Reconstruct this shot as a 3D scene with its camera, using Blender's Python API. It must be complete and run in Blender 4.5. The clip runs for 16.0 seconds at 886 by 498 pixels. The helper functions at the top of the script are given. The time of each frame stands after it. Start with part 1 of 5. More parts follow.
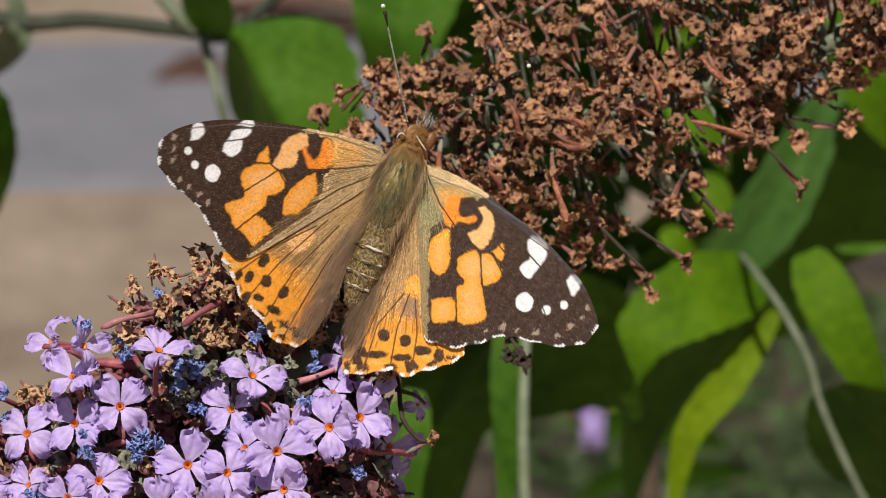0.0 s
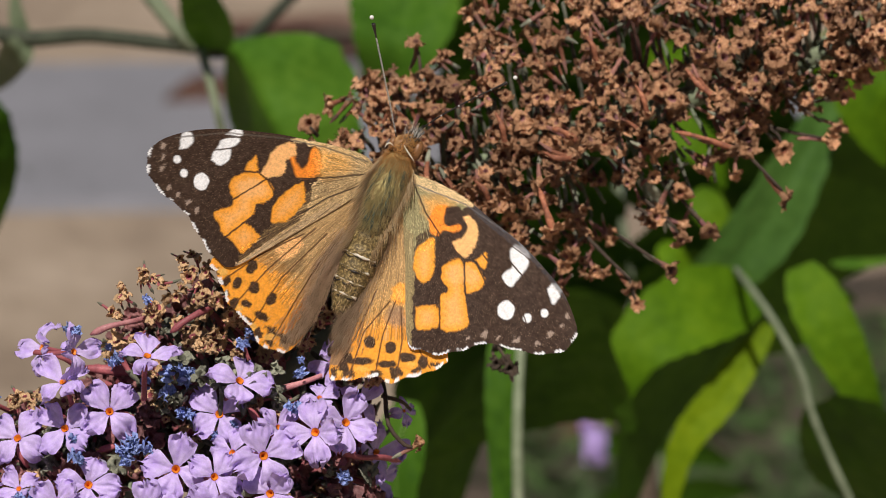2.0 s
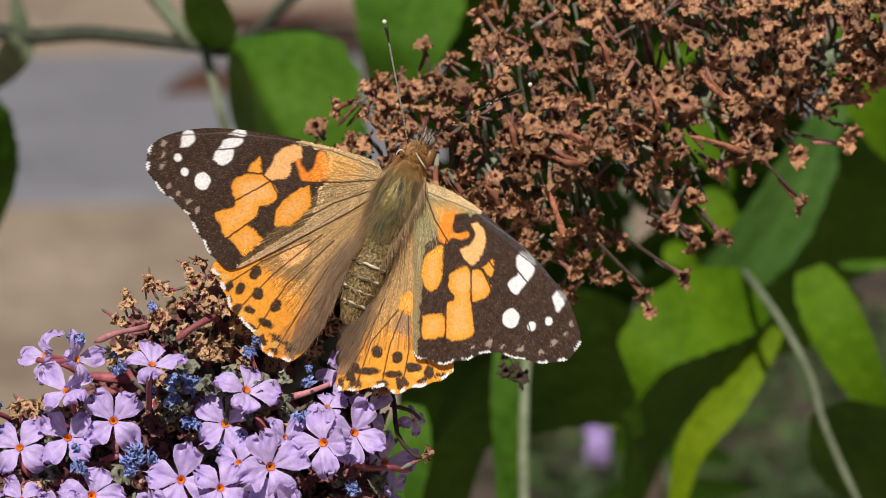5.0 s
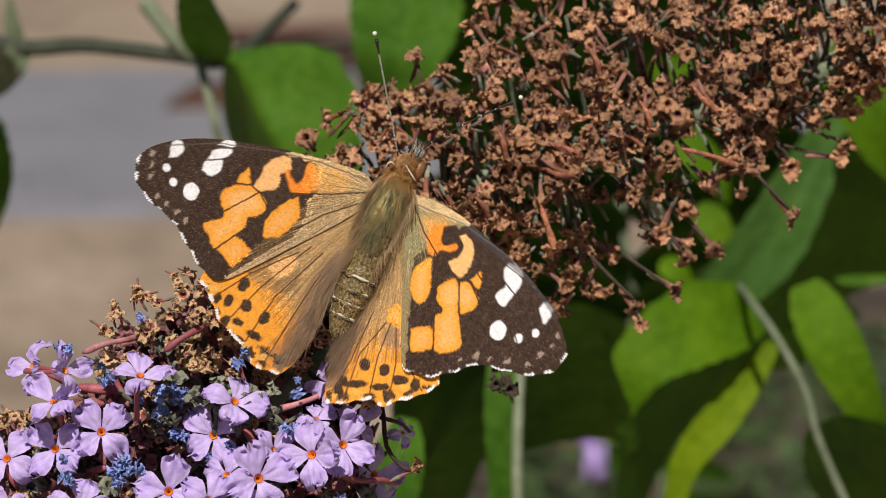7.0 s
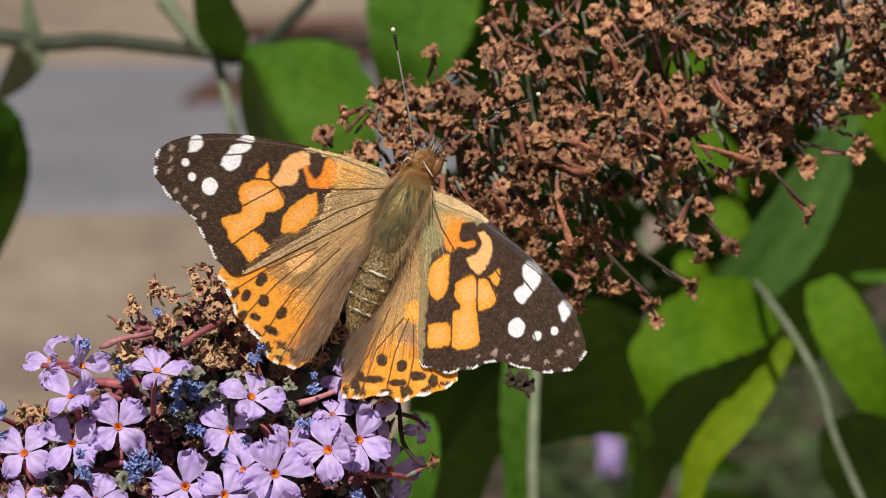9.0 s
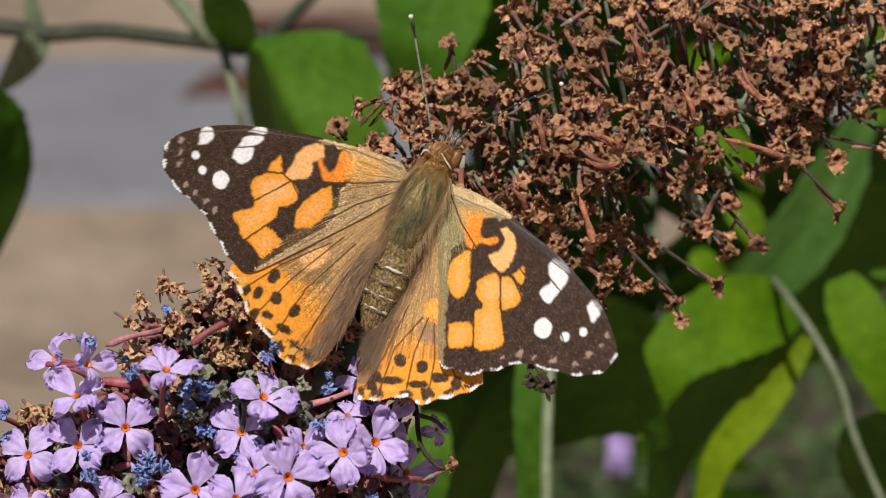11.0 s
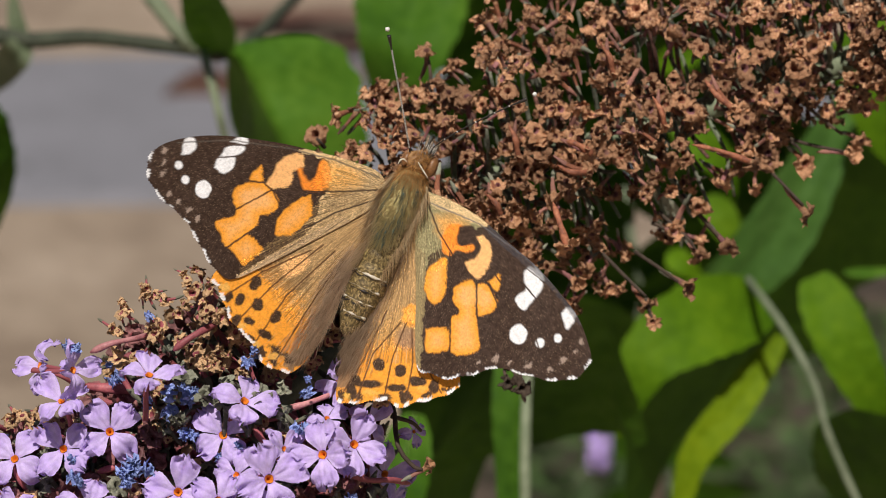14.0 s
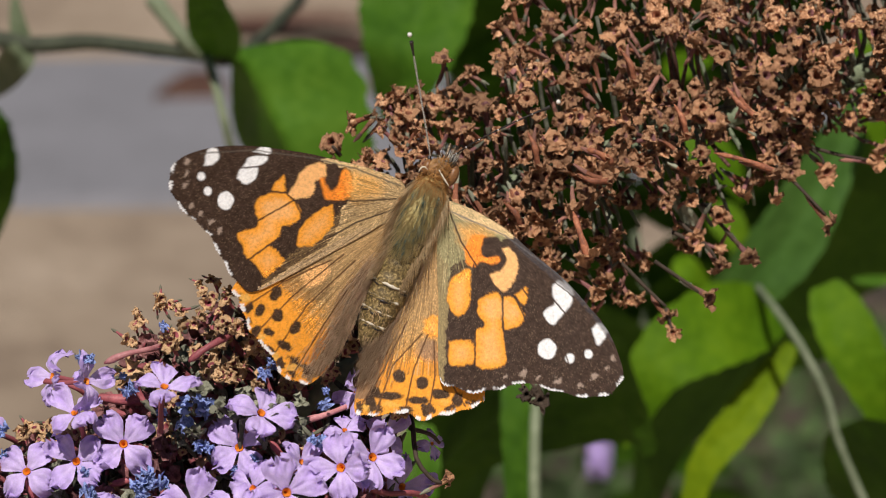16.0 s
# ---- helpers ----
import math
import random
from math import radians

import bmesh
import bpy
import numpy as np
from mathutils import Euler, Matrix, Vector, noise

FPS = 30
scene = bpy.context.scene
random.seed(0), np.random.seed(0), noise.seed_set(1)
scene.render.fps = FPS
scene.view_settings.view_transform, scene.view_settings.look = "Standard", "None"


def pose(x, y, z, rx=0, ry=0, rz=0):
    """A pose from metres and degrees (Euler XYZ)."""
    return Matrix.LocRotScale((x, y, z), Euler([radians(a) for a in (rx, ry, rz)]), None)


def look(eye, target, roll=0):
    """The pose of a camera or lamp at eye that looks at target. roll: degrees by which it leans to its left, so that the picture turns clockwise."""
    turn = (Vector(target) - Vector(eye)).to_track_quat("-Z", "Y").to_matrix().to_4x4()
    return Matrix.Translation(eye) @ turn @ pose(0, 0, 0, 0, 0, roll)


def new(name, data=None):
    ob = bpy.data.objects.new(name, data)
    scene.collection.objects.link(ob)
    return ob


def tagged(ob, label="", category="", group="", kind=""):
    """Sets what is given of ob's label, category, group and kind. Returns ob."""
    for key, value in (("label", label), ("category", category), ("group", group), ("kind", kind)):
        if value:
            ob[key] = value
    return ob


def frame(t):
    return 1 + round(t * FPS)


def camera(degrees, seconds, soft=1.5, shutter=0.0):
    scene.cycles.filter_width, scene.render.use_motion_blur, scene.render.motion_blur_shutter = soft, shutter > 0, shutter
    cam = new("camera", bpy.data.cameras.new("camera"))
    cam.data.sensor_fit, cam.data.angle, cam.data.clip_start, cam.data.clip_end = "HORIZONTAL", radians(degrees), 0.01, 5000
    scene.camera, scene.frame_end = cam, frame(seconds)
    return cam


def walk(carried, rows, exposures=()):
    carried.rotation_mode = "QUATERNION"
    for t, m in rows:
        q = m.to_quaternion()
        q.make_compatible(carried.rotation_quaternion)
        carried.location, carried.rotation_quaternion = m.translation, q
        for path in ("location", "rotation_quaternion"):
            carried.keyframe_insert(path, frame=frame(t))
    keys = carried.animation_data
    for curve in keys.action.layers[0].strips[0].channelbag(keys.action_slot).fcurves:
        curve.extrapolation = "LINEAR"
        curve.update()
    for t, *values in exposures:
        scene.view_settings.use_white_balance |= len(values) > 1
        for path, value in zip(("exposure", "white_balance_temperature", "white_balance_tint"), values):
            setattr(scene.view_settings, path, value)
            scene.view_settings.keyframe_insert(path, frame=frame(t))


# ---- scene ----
FOV, FOCUS = 20.0, 0.2906
cam = camera(FOV, 16.0, soft=0.8)
cam.data.dof.use_dof = True
cam.data.dof.focus_distance = FOCUS - 0.003
cam.data.dof.aperture_fstop = 38.0

# The view's own space: x right, y up, z back to the eye, its origin where the lens is focused, on the butterfly.
VIEW = pose(0, 0, 1.2, 72, 0, 0)
CAMERA_ROWS = [
    (0, -0.000, 0.000, -0.000, 0.0000, 0.0000, 0.0000),
    (0.5, 1.458, 1.409, 2.669, 0.1293, -0.0891, -0.0548),
    (1, 0.596, 1.077, 4.214, -0.0554, 0.1096, -0.0486),
    (1.5, 4.806, 0.321, 4.330, 0.2429, 0.2957, 0.0227),
    (2, 3.086, -1.611, 3.932, 0.2751, 0.4947, 0.1014),
    (2.5, 1.039, 0.801, 3.663, 0.2421, 0.3158, 0.0808),
    (3, 1.616, -1.631, 0.399, 0.2791, 0.3841, 0.1547),
    (3.5, 2.899, -0.192, -2.306, 0.3914, 0.2430, 0.1831),
    (4, 1.363, -0.305, -2.337, 0.3087, 0.2235, 0.1791),
    (6.5, 2.938, 0.581, -0.257, 0.2769, 0.6526, 0.3512),
    (7, 3.184, -0.400, -2.822, 0.2820, 0.6933, 0.4161),
    (7.5, 3.385, 0.019, -2.356, 0.2572, 0.6563, 0.4111),
    (8, 3.256, 0.061, -1.274, 0.4540, 0.5861, 0.4445),
    (10.5, 1.976, -0.261, -9.000, 0.6974, 0.5648, 0.5805),
    (11, 0.783, 0.112, -12.534, 0.6340, 0.4431, 0.6813),
    (11.5, 0.715, -0.349, -14.169, 0.6254, 0.3772, 0.7371),
    (12, 1.843, -1.350, -13.410, 0.6905, 0.4265, 0.7513),
    (12.5, 1.162, 0.067, -9.268, 0.6083, 0.3221, 0.6629),
    (13, 0.050, 0.471, -5.292, 0.3732, 0.3430, 0.5874),
    (13.5, 1.311, 0.234, -3.809, 0.3256, 0.4179, 0.3889),
    (14, 1.527, 1.157, -5.738, 0.2390, 0.3611, 0.3313),
    (14.5, 1.270, 0.935, -5.808, 0.2873, 0.4567, 0.2040),
    (15, 0.471, 0.672, -4.092, 0.3625, 0.4580, 0.3325),
    (15.5, -2.533, 1.730, -5.782, 0.1036, 0.3524, 0.3604),
    (16, -2.063, 1.959, -10.464, -0.0271, 0.4333, 0.3886),
]
walk(cam, [(t, VIEW @ pose(x / 1000, y / 1000, FOCUS + z / 1000) @ pose(0, 0, 0, 0, yaw) @ pose(0, 0, 0, pitch, 0, roll))
           for t, x, y, z, yaw, pitch, roll in CAMERA_ROWS])

# ---- light ----
SUN = Vector((-0.09, 0.63, 0.77)).normalized()          # towards the sun, in the view's space
sun_way = (VIEW.to_3x3() @ SUN).normalized()
world = bpy.data.worlds.new("sky")
scene.world = world
world.use_nodes = True
sky = world.node_tree.nodes.new("ShaderNodeTexSky")
sky.sky_type, sky.sun_disc = "NISHITA", False
sky.sun_elevation = math.asin(sun_way.z)
sky.sun_rotation = math.atan2(sun_way.x, sun_way.y)
back = world.node_tree.nodes["Background"]
back.inputs["Strength"].default_value = 0.028
world.node_tree.links.new(sky.outputs["Color"], back.inputs["Color"])
lamp = bpy.data.lights.new("sun", "SUN")
lamp.energy, lamp.angle, lamp.color = 4.5, radians(0.55), (1.0, 0.945, 0.875)
sun = new("sun", lamp)
sun.matrix_world = look(sun_way * 20, (0, 0, 0))

# ---- materials ----


def material(name, colours, rough=0.6, scale=400.0, bump=0.0, bump_scale=None, vary=0.12, attribute="", through_light=0.0, sheen=0.0, spec=0.4):
    """A mottled surface: colours from dark to light over two scales of noise, varied from piece to piece; through_light: how much it lets through."""
    m = bpy.data.materials.new(name)
    m.use_nodes = True
    nodes, links = m.node_tree.nodes, m.node_tree.links
    shader = nodes["Principled BSDF"]
    shader.inputs["Roughness"].default_value = rough
    shader.inputs["Specular IOR Level"].default_value = spec
    shader.inputs["Sheen Weight"].default_value = sheen
    place = nodes.new("ShaderNodeTexCoord")
    coarse, fine = nodes.new("ShaderNodeTexNoise"), nodes.new("ShaderNodeTexNoise")
    for n, s in ((coarse, scale), (fine, scale * 6.3)):
        n.inputs["Scale"].default_value, n.inputs["Detail"].default_value = s, 4
        links.new(place.outputs["Object"], n.inputs["Vector"])
    both = nodes.new("ShaderNodeMix")
    both.inputs["Factor"].default_value = 0.4
    links.new(coarse.outputs["Fac"], both.inputs["A"])
    links.new(fine.outputs["Fac"], both.inputs["B"])
    if attribute:
        painted = nodes.new("ShaderNodeAttribute")
        painted.attribute_name = attribute
        grain = nodes.new("ShaderNodeMapRange")
        grain.inputs["From Min"].default_value, grain.inputs["From Max"].default_value = 0.3, 0.7
        grain.inputs["To Min"].default_value, grain.inputs["To Max"].default_value = 1 - 2 * vary, 1 + 2 * vary
        links.new(both.outputs["Result"], grain.inputs["Value"])
        toned = nodes.new("ShaderNodeVectorMath")
        toned.operation = "SCALE"
        links.new(painted.outputs["Color"], toned.inputs[0])
        links.new(grain.outputs["Result"], toned.inputs["Scale"])
        colour = toned.outputs["Vector"]
    else:
        ramp = nodes.new("ShaderNodeValToRGB")
        for i, c in enumerate(colours):
            e = ramp.color_ramp.elements
            spot = e[i] if i < 2 else e.new(1.0)
            spot.position, spot.color = 0.33 + 0.34 * i / max(1, len(colours) - 1), (*c, 1)
        links.new(both.outputs["Result"], ramp.inputs["Fac"])
        info = nodes.new("ShaderNodeObjectInfo")
        isle = nodes.new("ShaderNodeNewGeometry")
        add = nodes.new("ShaderNodeMath")
        links.new(info.outputs["Random"], add.inputs[0])
        links.new(isle.outputs["Random Per Island"], add.inputs[1])
        span = nodes.new("ShaderNodeMapRange")
        span.inputs["From Max"].default_value = 2.0
        span.inputs["To Min"].default_value, span.inputs["To Max"].default_value = 1 - 2 * vary, 1 + 2 * vary
        links.new(add.outputs["Value"], span.inputs["Value"])
        toned = nodes.new("ShaderNodeVectorMath")
        toned.operation = "SCALE"
        links.new(ramp.outputs["Color"], toned.inputs[0])
        links.new(span.outputs["Result"], toned.inputs["Scale"])
        colour = toned.outputs["Vector"]
    links.new(colour, shader.inputs["Base Color"])
    if bump:
        relief = nodes.new("ShaderNodeTexNoise")
        relief.inputs["Scale"].default_value, relief.inputs["Detail"].default_value = bump_scale or scale * 5, 5
        links.new(place.outputs["Object"], relief.inputs["Vector"])
        b = nodes.new("ShaderNodeBump")
        b.inputs["Strength"].default_value, b.inputs["Distance"].default_value = bump, 0.5 / (bump_scale or scale * 5)
        links.new(relief.outputs["Fac"], b.inputs["Height"])
        links.new(b.outputs["Normal"], shader.inputs["Normal"])
    if through_light:
        glow, mix = nodes.new("ShaderNodeBsdfTranslucent"), nodes.new("ShaderNodeMixShader")
        links.new(colour, glow.inputs["Color"])
        mix.inputs["Fac"].default_value = through_light
        links.new(shader.outputs["BSDF"], mix.inputs[1])
        links.new(glow.outputs["BSDF"], mix.inputs[2])
        links.new(mix.outputs["Shader"], nodes["Material Output"].inputs["Surface"])
    return m


M_WING = material("wing_scales", (), 0.55, 3200, 0.22, 12000, 0.13, attribute="paint", through_light=0.12, spec=0.2)
M_FUR = material("butterfly_fur", ((0.66, 0.46, 0.24), (0.90, 0.70, 0.43)), 0.6, 900, vary=0.2, through_light=0.4)
M_THORAX_FUR = material("thorax_fur", ((0.50, 0.40, 0.17), (0.74, 0.59, 0.28)), 0.6, 900, vary=0.14, through_light=0.4)
M_SMOKE = material("smoky_fur", ((0.50, 0.35, 0.22), (0.70, 0.52, 0.35)), 0.6, 900, vary=0.14, through_light=0.4)
M_DARK_FUR = material("dark_fur", ((0.05, 0.07, 0.05), (0.15, 0.19, 0.13)), 0.6, 900, vary=0.2)
M_COLLAR_FUR = material("collar_fur", ((0.40, 0.20, 0.055), (0.68, 0.38, 0.13)), 0.6, 900, vary=0.25, through_light=0.4)
M_BODY = material("butterfly_skin", ((0.012, 0.012, 0.010), (0.15, 0.10, 0.035), (0.56, 0.41, 0.18)), 0.45, 3600, 0.6, 9000)
M_VELVET = material("thorax_skin", ((0.28, 0.22, 0.08), (0.50, 0.40, 0.17)), 0.7, 1500, 0.4, 7000)
M_BAND = material("pale_band", ((0.45, 0.38, 0.26), (0.75, 0.70, 0.60)), 0.35, 3000)
M_HEAD = material("head_skin", ((0.06, 0.03, 0.012), (0.24, 0.12, 0.045), (0.40, 0.24, 0.11)), 0.6, 2500, 0.6, 7000)
M_PALP = material("palp_scales", ((0.03, 0.02, 0.012), (0.14, 0.085, 0.045), (0.5, 0.4, 0.28)), 0.6, 4500, 0.5, 9000)
M_BROW = material("white_scales", ((0.35, 0.32, 0.28), (0.62, 0.58, 0.52)), 0.6, 4000)
M_EYE = material("insect_eye", ((0.12, 0.05, 0.02), (0.30, 0.14, 0.05)), 0.42, 5000, vary=0.05, spec=0.4)
M_DARK = material("antenna_black", ((0.015, 0.012, 0.01), (0.04, 0.03, 0.025)), 0.4, 3000)
M_PALE = material("antenna_white", ((0.6, 0.57, 0.52), (0.85, 0.83, 0.8)), 0.5, 3000)
M_PETAL = material("mauve_petal", (), 0.65, 5, 0.10, 7, 0.10, attribute="paint", through_light=0.22, sheen=0.2)
M_STRAW = material("straw_floret", ((0.20, 0.11, 0.05), (0.56, 0.34, 0.175), (0.86, 0.64, 0.40)), 0.7, 2600, 0.7, 6000, 0.35, through_light=0.1)
M_ROSE = material("rose_tube", ((0.32, 0.11, 0.12), (0.55, 0.25, 0.25)), 0.55, 900, 0.3, 5000, 0.2)
M_RUST = material("rust_tube", ((0.07, 0.026, 0.016), (0.23, 0.078, 0.04), (0.40, 0.165, 0.085)), 0.65, 1800, 0.7, 5000, 0.35)
M_THROAT = material("orange_throat", ((0.52, 0.11, 0.006), (0.80, 0.27, 0.02)), 0.6, 4000)
M_TUBE = material("maroon_tube", ((0.16, 0.035, 0.045), (0.36, 0.10, 0.11)), 0.55, 900, 0.3, 5000, 0.3)
M_BLUE = material("withered_blue", ((0.06, 0.08, 0.25), (0.26, 0.34, 0.70), (0.58, 0.66, 0.92)), 0.7, 2500, vary=0.25, through_light=0.2)
M_DRY = material("dry_floret", ((0.075, 0.028, 0.013), (0.455, 0.213, 0.103), (0.92, 0.62, 0.38)), 0.7, 3000, 1.0, 6000, 0.45, through_light=0.08)
M_DRY_TUBE = material("dry_tube", ((0.075, 0.034, 0.028), (0.23, 0.10, 0.075), (0.42, 0.215, 0.16)), 0.7, 1000, 0.4, 5000, 0.45)
M_BUD = material("maroon_bud", ((0.08, 0.030, 0.028), (0.21, 0.08, 0.078), (0.35, 0.165, 0.155)), 0.65, 1500, 0.4, 5000, 0.35)
M_CALYX = material("downy_calyx", ((0.05, 0.050, 0.034), (0.17, 0.165, 0.115)), 0.8, 1200, 0.4, 5000, 0.35)
M_SAGE = material("sage_calyx", ((0.07, 0.072, 0.048), (0.21, 0.21, 0.15), (0.36, 0.35, 0.26)), 0.8, 1200, 0.4, 5000, 0.4)
M_TWIG = material("dry_twig", ((0.03, 0.02, 0.014), (0.09, 0.06, 0.04)), 0.8, 900, 0.5, 4000, 0.3)
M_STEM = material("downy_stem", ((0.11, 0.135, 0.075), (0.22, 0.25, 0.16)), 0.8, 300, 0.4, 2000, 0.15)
M_BARK = material("cane_bark", ((0.07, 0.05, 0.035), (0.18, 0.14, 0.10)), 0.9, 120, 0.6, 700, 0.1)
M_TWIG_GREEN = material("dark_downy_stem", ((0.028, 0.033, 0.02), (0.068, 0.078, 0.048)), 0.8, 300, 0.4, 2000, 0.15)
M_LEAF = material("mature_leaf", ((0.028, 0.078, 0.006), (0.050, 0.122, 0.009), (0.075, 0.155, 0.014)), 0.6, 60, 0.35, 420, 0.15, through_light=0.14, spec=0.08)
# lighter and bluer than mature_leaf: the sky's sheen mixed into the green
M_SHEEN_LEAF = material("sheen_leaf", ((0.040, 0.098, 0.015), (0.058, 0.135, 0.021), (0.078, 0.165, 0.030)), 0.5, 60, 0.2, 420, 0.12, through_light=0.12, spec=0.25)
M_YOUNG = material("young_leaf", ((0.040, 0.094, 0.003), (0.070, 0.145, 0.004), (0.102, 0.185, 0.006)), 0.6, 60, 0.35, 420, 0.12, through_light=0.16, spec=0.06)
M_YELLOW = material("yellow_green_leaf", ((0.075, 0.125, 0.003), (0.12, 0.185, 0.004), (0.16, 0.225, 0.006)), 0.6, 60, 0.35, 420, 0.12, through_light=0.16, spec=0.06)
M_DOWNY = material("downy_leaf", ((0.10, 0.13, 0.07), (0.17, 0.20, 0.12)), 0.8, 80, 0.3, 900, 0.15, through_light=0.1, spec=0.1)
M_RIB = material("pale_midrib", ((0.10, 0.17, 0.03), (0.17, 0.25, 0.06)), 0.6, 300, vary=0.1)
M_SOIL = material("dry_soil", ((0.175, 0.127, 0.091), (0.275, 0.21, 0.153), (0.34, 0.265, 0.20)), 0.95, 2.2, 0.8, 30, 0.0)
M_PATH = material("grey_asphalt", ((0.160, 0.157, 0.172), (0.207, 0.203, 0.224)), 0.9, 5, 0.6, 90, 0.0)
# soil with the shrub's shade put into its colour
M_SHADED_SOIL = material("shaded_soil", ((0.018, 0.014, 0.010), (0.05, 0.038, 0.026), (0.10, 0.07, 0.05)), 0.95, 9, 0.8, 60, 0.0)
M_LITTER = material("leaf_litter", ((0.035, 0.016, 0.011), (0.10, 0.048, 0.032)), 0.9, 60, vary=0.4)
M_WEED = material("low_weed", ((0.03, 0.06, 0.015), (0.08, 0.13, 0.035)), 0.7, 40, vary=0.4, through_light=0.25)

# ---- helpers for building ----
UNIT = FOCUS * 2 * math.tan(radians(FOV / 2)) / 1568      # the chart's unit at the focus: about a fifteenth of a millimetre
BASE = {}


def at(x, y, z=0.0):
    """A place in the view's space: chart units right of and below the chart's corner, and millimetres towards the eye."""
    z /= 1000
    k = UNIT * (FOCUS - z) / FOCUS
    return Vector(((x - 784) * k, (441 - y) * k, z))


def thing(name, base, label, category, group="", kind=""):
    ob = new(name)
    ob.empty_display_size = 0.005
    ob.matrix_world = VIEW @ Matrix.Translation(base)
    BASE[ob] = base.copy()
    return tagged(ob, label, category, group, kind)


def part(name, mesh, mats, parent, label="", m=None, kind=""):
    """One mesh object under a thing or a part. mesh: a bmesh in the view's space, or a mesh that is placed by m."""
    base = BASE[parent]
    if isinstance(mesh, bmesh.types.BMesh):
        data = bpy.data.meshes.new(name)
        mesh.transform(Matrix.Translation(-base))
        mesh.to_mesh(data)
        mesh.free()
        for p in data.polygons:
            p.use_smooth = True
    else:
        data = mesh
    if not data.materials:
        for one in mats if isinstance(mats, (tuple, list)) else (mats,):
            data.materials.append(one)
    ob = new(name, data)
    ob.parent = parent
    if m is None:
        BASE[ob] = base
    else:
        ob.matrix_basis = Matrix.Translation(-base) @ m
        BASE[ob] = Vector((0, 0, 0))
    return tagged(ob, label, kind=kind)


def spline(points, n):
    """n + 1 points along a smooth curve through the points."""
    pts = [Vector(p) for p in points]
    pts = [2 * pts[0] - pts[1]] + pts + [2 * pts[-1] - pts[-2]]
    out, spans = [], len(pts) - 3
    for i in range(n + 1):
        s = i / n * spans
        k = min(int(s), spans - 1)
        f = s - k
        a, b, c, d = pts[k:k + 4]
        out.append(0.5 * (2 * b + (c - a) * f + (2 * a - 5 * b + 4 * c - d) * f * f + (3 * b - a - 3 * c + d) * f ** 3))
    return out


def tube(bm, line, radii, sides=8, slot=0, wobble=0.0):
    """A closed tube along the line; radii: one, or one for each end, or a function of 0..1."""
    if not callable(radii):
        r0, r1 = radii if isinstance(radii, tuple) else (radii, radii)
        width = lambda f: r0 + (r1 - r0) * f
    else:
        width = radii
    rings, n = [], len(line)
    side = None
    for i, p in enumerate(line):
        along = (line[min(i + 1, n - 1)] - line[max(i - 1, 0)]).normalized()
        side = along.orthogonal().normalized() if side is None else (side - along * side.dot(along)).normalized()
        other = along.cross(side)
        r = width(i / (n - 1)) * (1 + random.uniform(-wobble, wobble))
        rings.append([bm.verts.new(p + (side * math.cos(a) + other * math.sin(a)) * r) for a in (2 * math.pi * j / sides for j in range(sides))])
    made = []
    for a, b in zip(rings, rings[1:]):
        for j in range(sides):
            made.append(bm.faces.new((a[j], a[(j + 1) % sides], b[(j + 1) % sides], b[j])))
    made.append(bm.faces.new(rings[0][::-1]))
    made.append(bm.faces.new(rings[-1]))
    for f in made:
        f.material_index = slot
    return bm


def facing(place, normal, spin=0.0):
    """A matrix whose z axis is the normal."""
    q = Vector(normal).to_track_quat("Z", "Y").to_matrix().to_4x4()
    return Matrix.Translation(place) @ q @ Matrix.Rotation(spin, 4, "Z")


def mesh_from(name, verts, faces, slots=None, mats=()):
    data = bpy.data.meshes.new(name)
    data.from_pydata([tuple(v) for v in verts], [], faces)
    if slots is not None:
        data.polygons.foreach_set("material_index", slots)
    data.polygons.foreach_set("use_smooth", [True] * len(faces))
    for one in mats:
        data.materials.append(one)
    return data


def strands(name, roots, mat, parent, label=""):
    """Fine hairs, each a tapered sliver of three sides. roots: (root, tip, width)."""
    verts, faces = [], []
    for a, b, w in roots:
        way = (b - a).normalized()
        s = way.orthogonal().normalized()
        o = way.cross(s)
        bend = (s * random.uniform(-1, 1) + o * random.uniform(-1, 1)) * (b - a).length * 0.1
        k = len(verts)
        for p, r in ((a, w), ((a + b) / 2 + bend, w * 0.75)):
            for ang in (0.3, 2.4, 4.5):
                verts.append(p + (s * math.cos(ang) + o * math.sin(ang)) * r)
        verts.append(b)
        for j in range(3):
            n = (j + 1) % 3
            faces.append((k + j, k + n, k + 3 + n, k + 3 + j))
            faces.append((k + 3 + j, k + 3 + n, k + 6))
    data = mesh_from(name, [v - BASE[parent] for v in verts], faces)
    return part(name, data, mat, parent, label, kind="stuff")


# ---- ground, path ----


def sheet(name, x0, x1, y0, y1, nx, ny, z, mat, rough, label, category):
    bm = bmesh.new()
    grid = [[bm.verts.new((x0 + (x1 - x0) * i / nx, y0 + (y1 - y0) * j / ny, z)) for i in range(nx + 1)] for j in range(ny + 1)]
    for j in range(ny):
        for i in range(nx):
            bm.faces.new((grid[j][i], grid[j][i + 1], grid[j + 1][i + 1], grid[j + 1][i]))
    for v in bm.verts:
        v.co.z += rough * noise.noise(v.co * 1.3) * (1 if abs(v.co.x) < 30 and abs(v.co.y) < 30 else 0)
    data = bpy.data.meshes.new(name)
    bm.to_mesh(data)
    bm.free()
    data.materials.append(mat)
    return tagged(new(name, data), label, category, kind="structure")


sheet("ground", -400, 400, -400, 400, 200, 200, -0.02, M_SOIL, 0.0, "bare dry sandy brown soil", "ground")
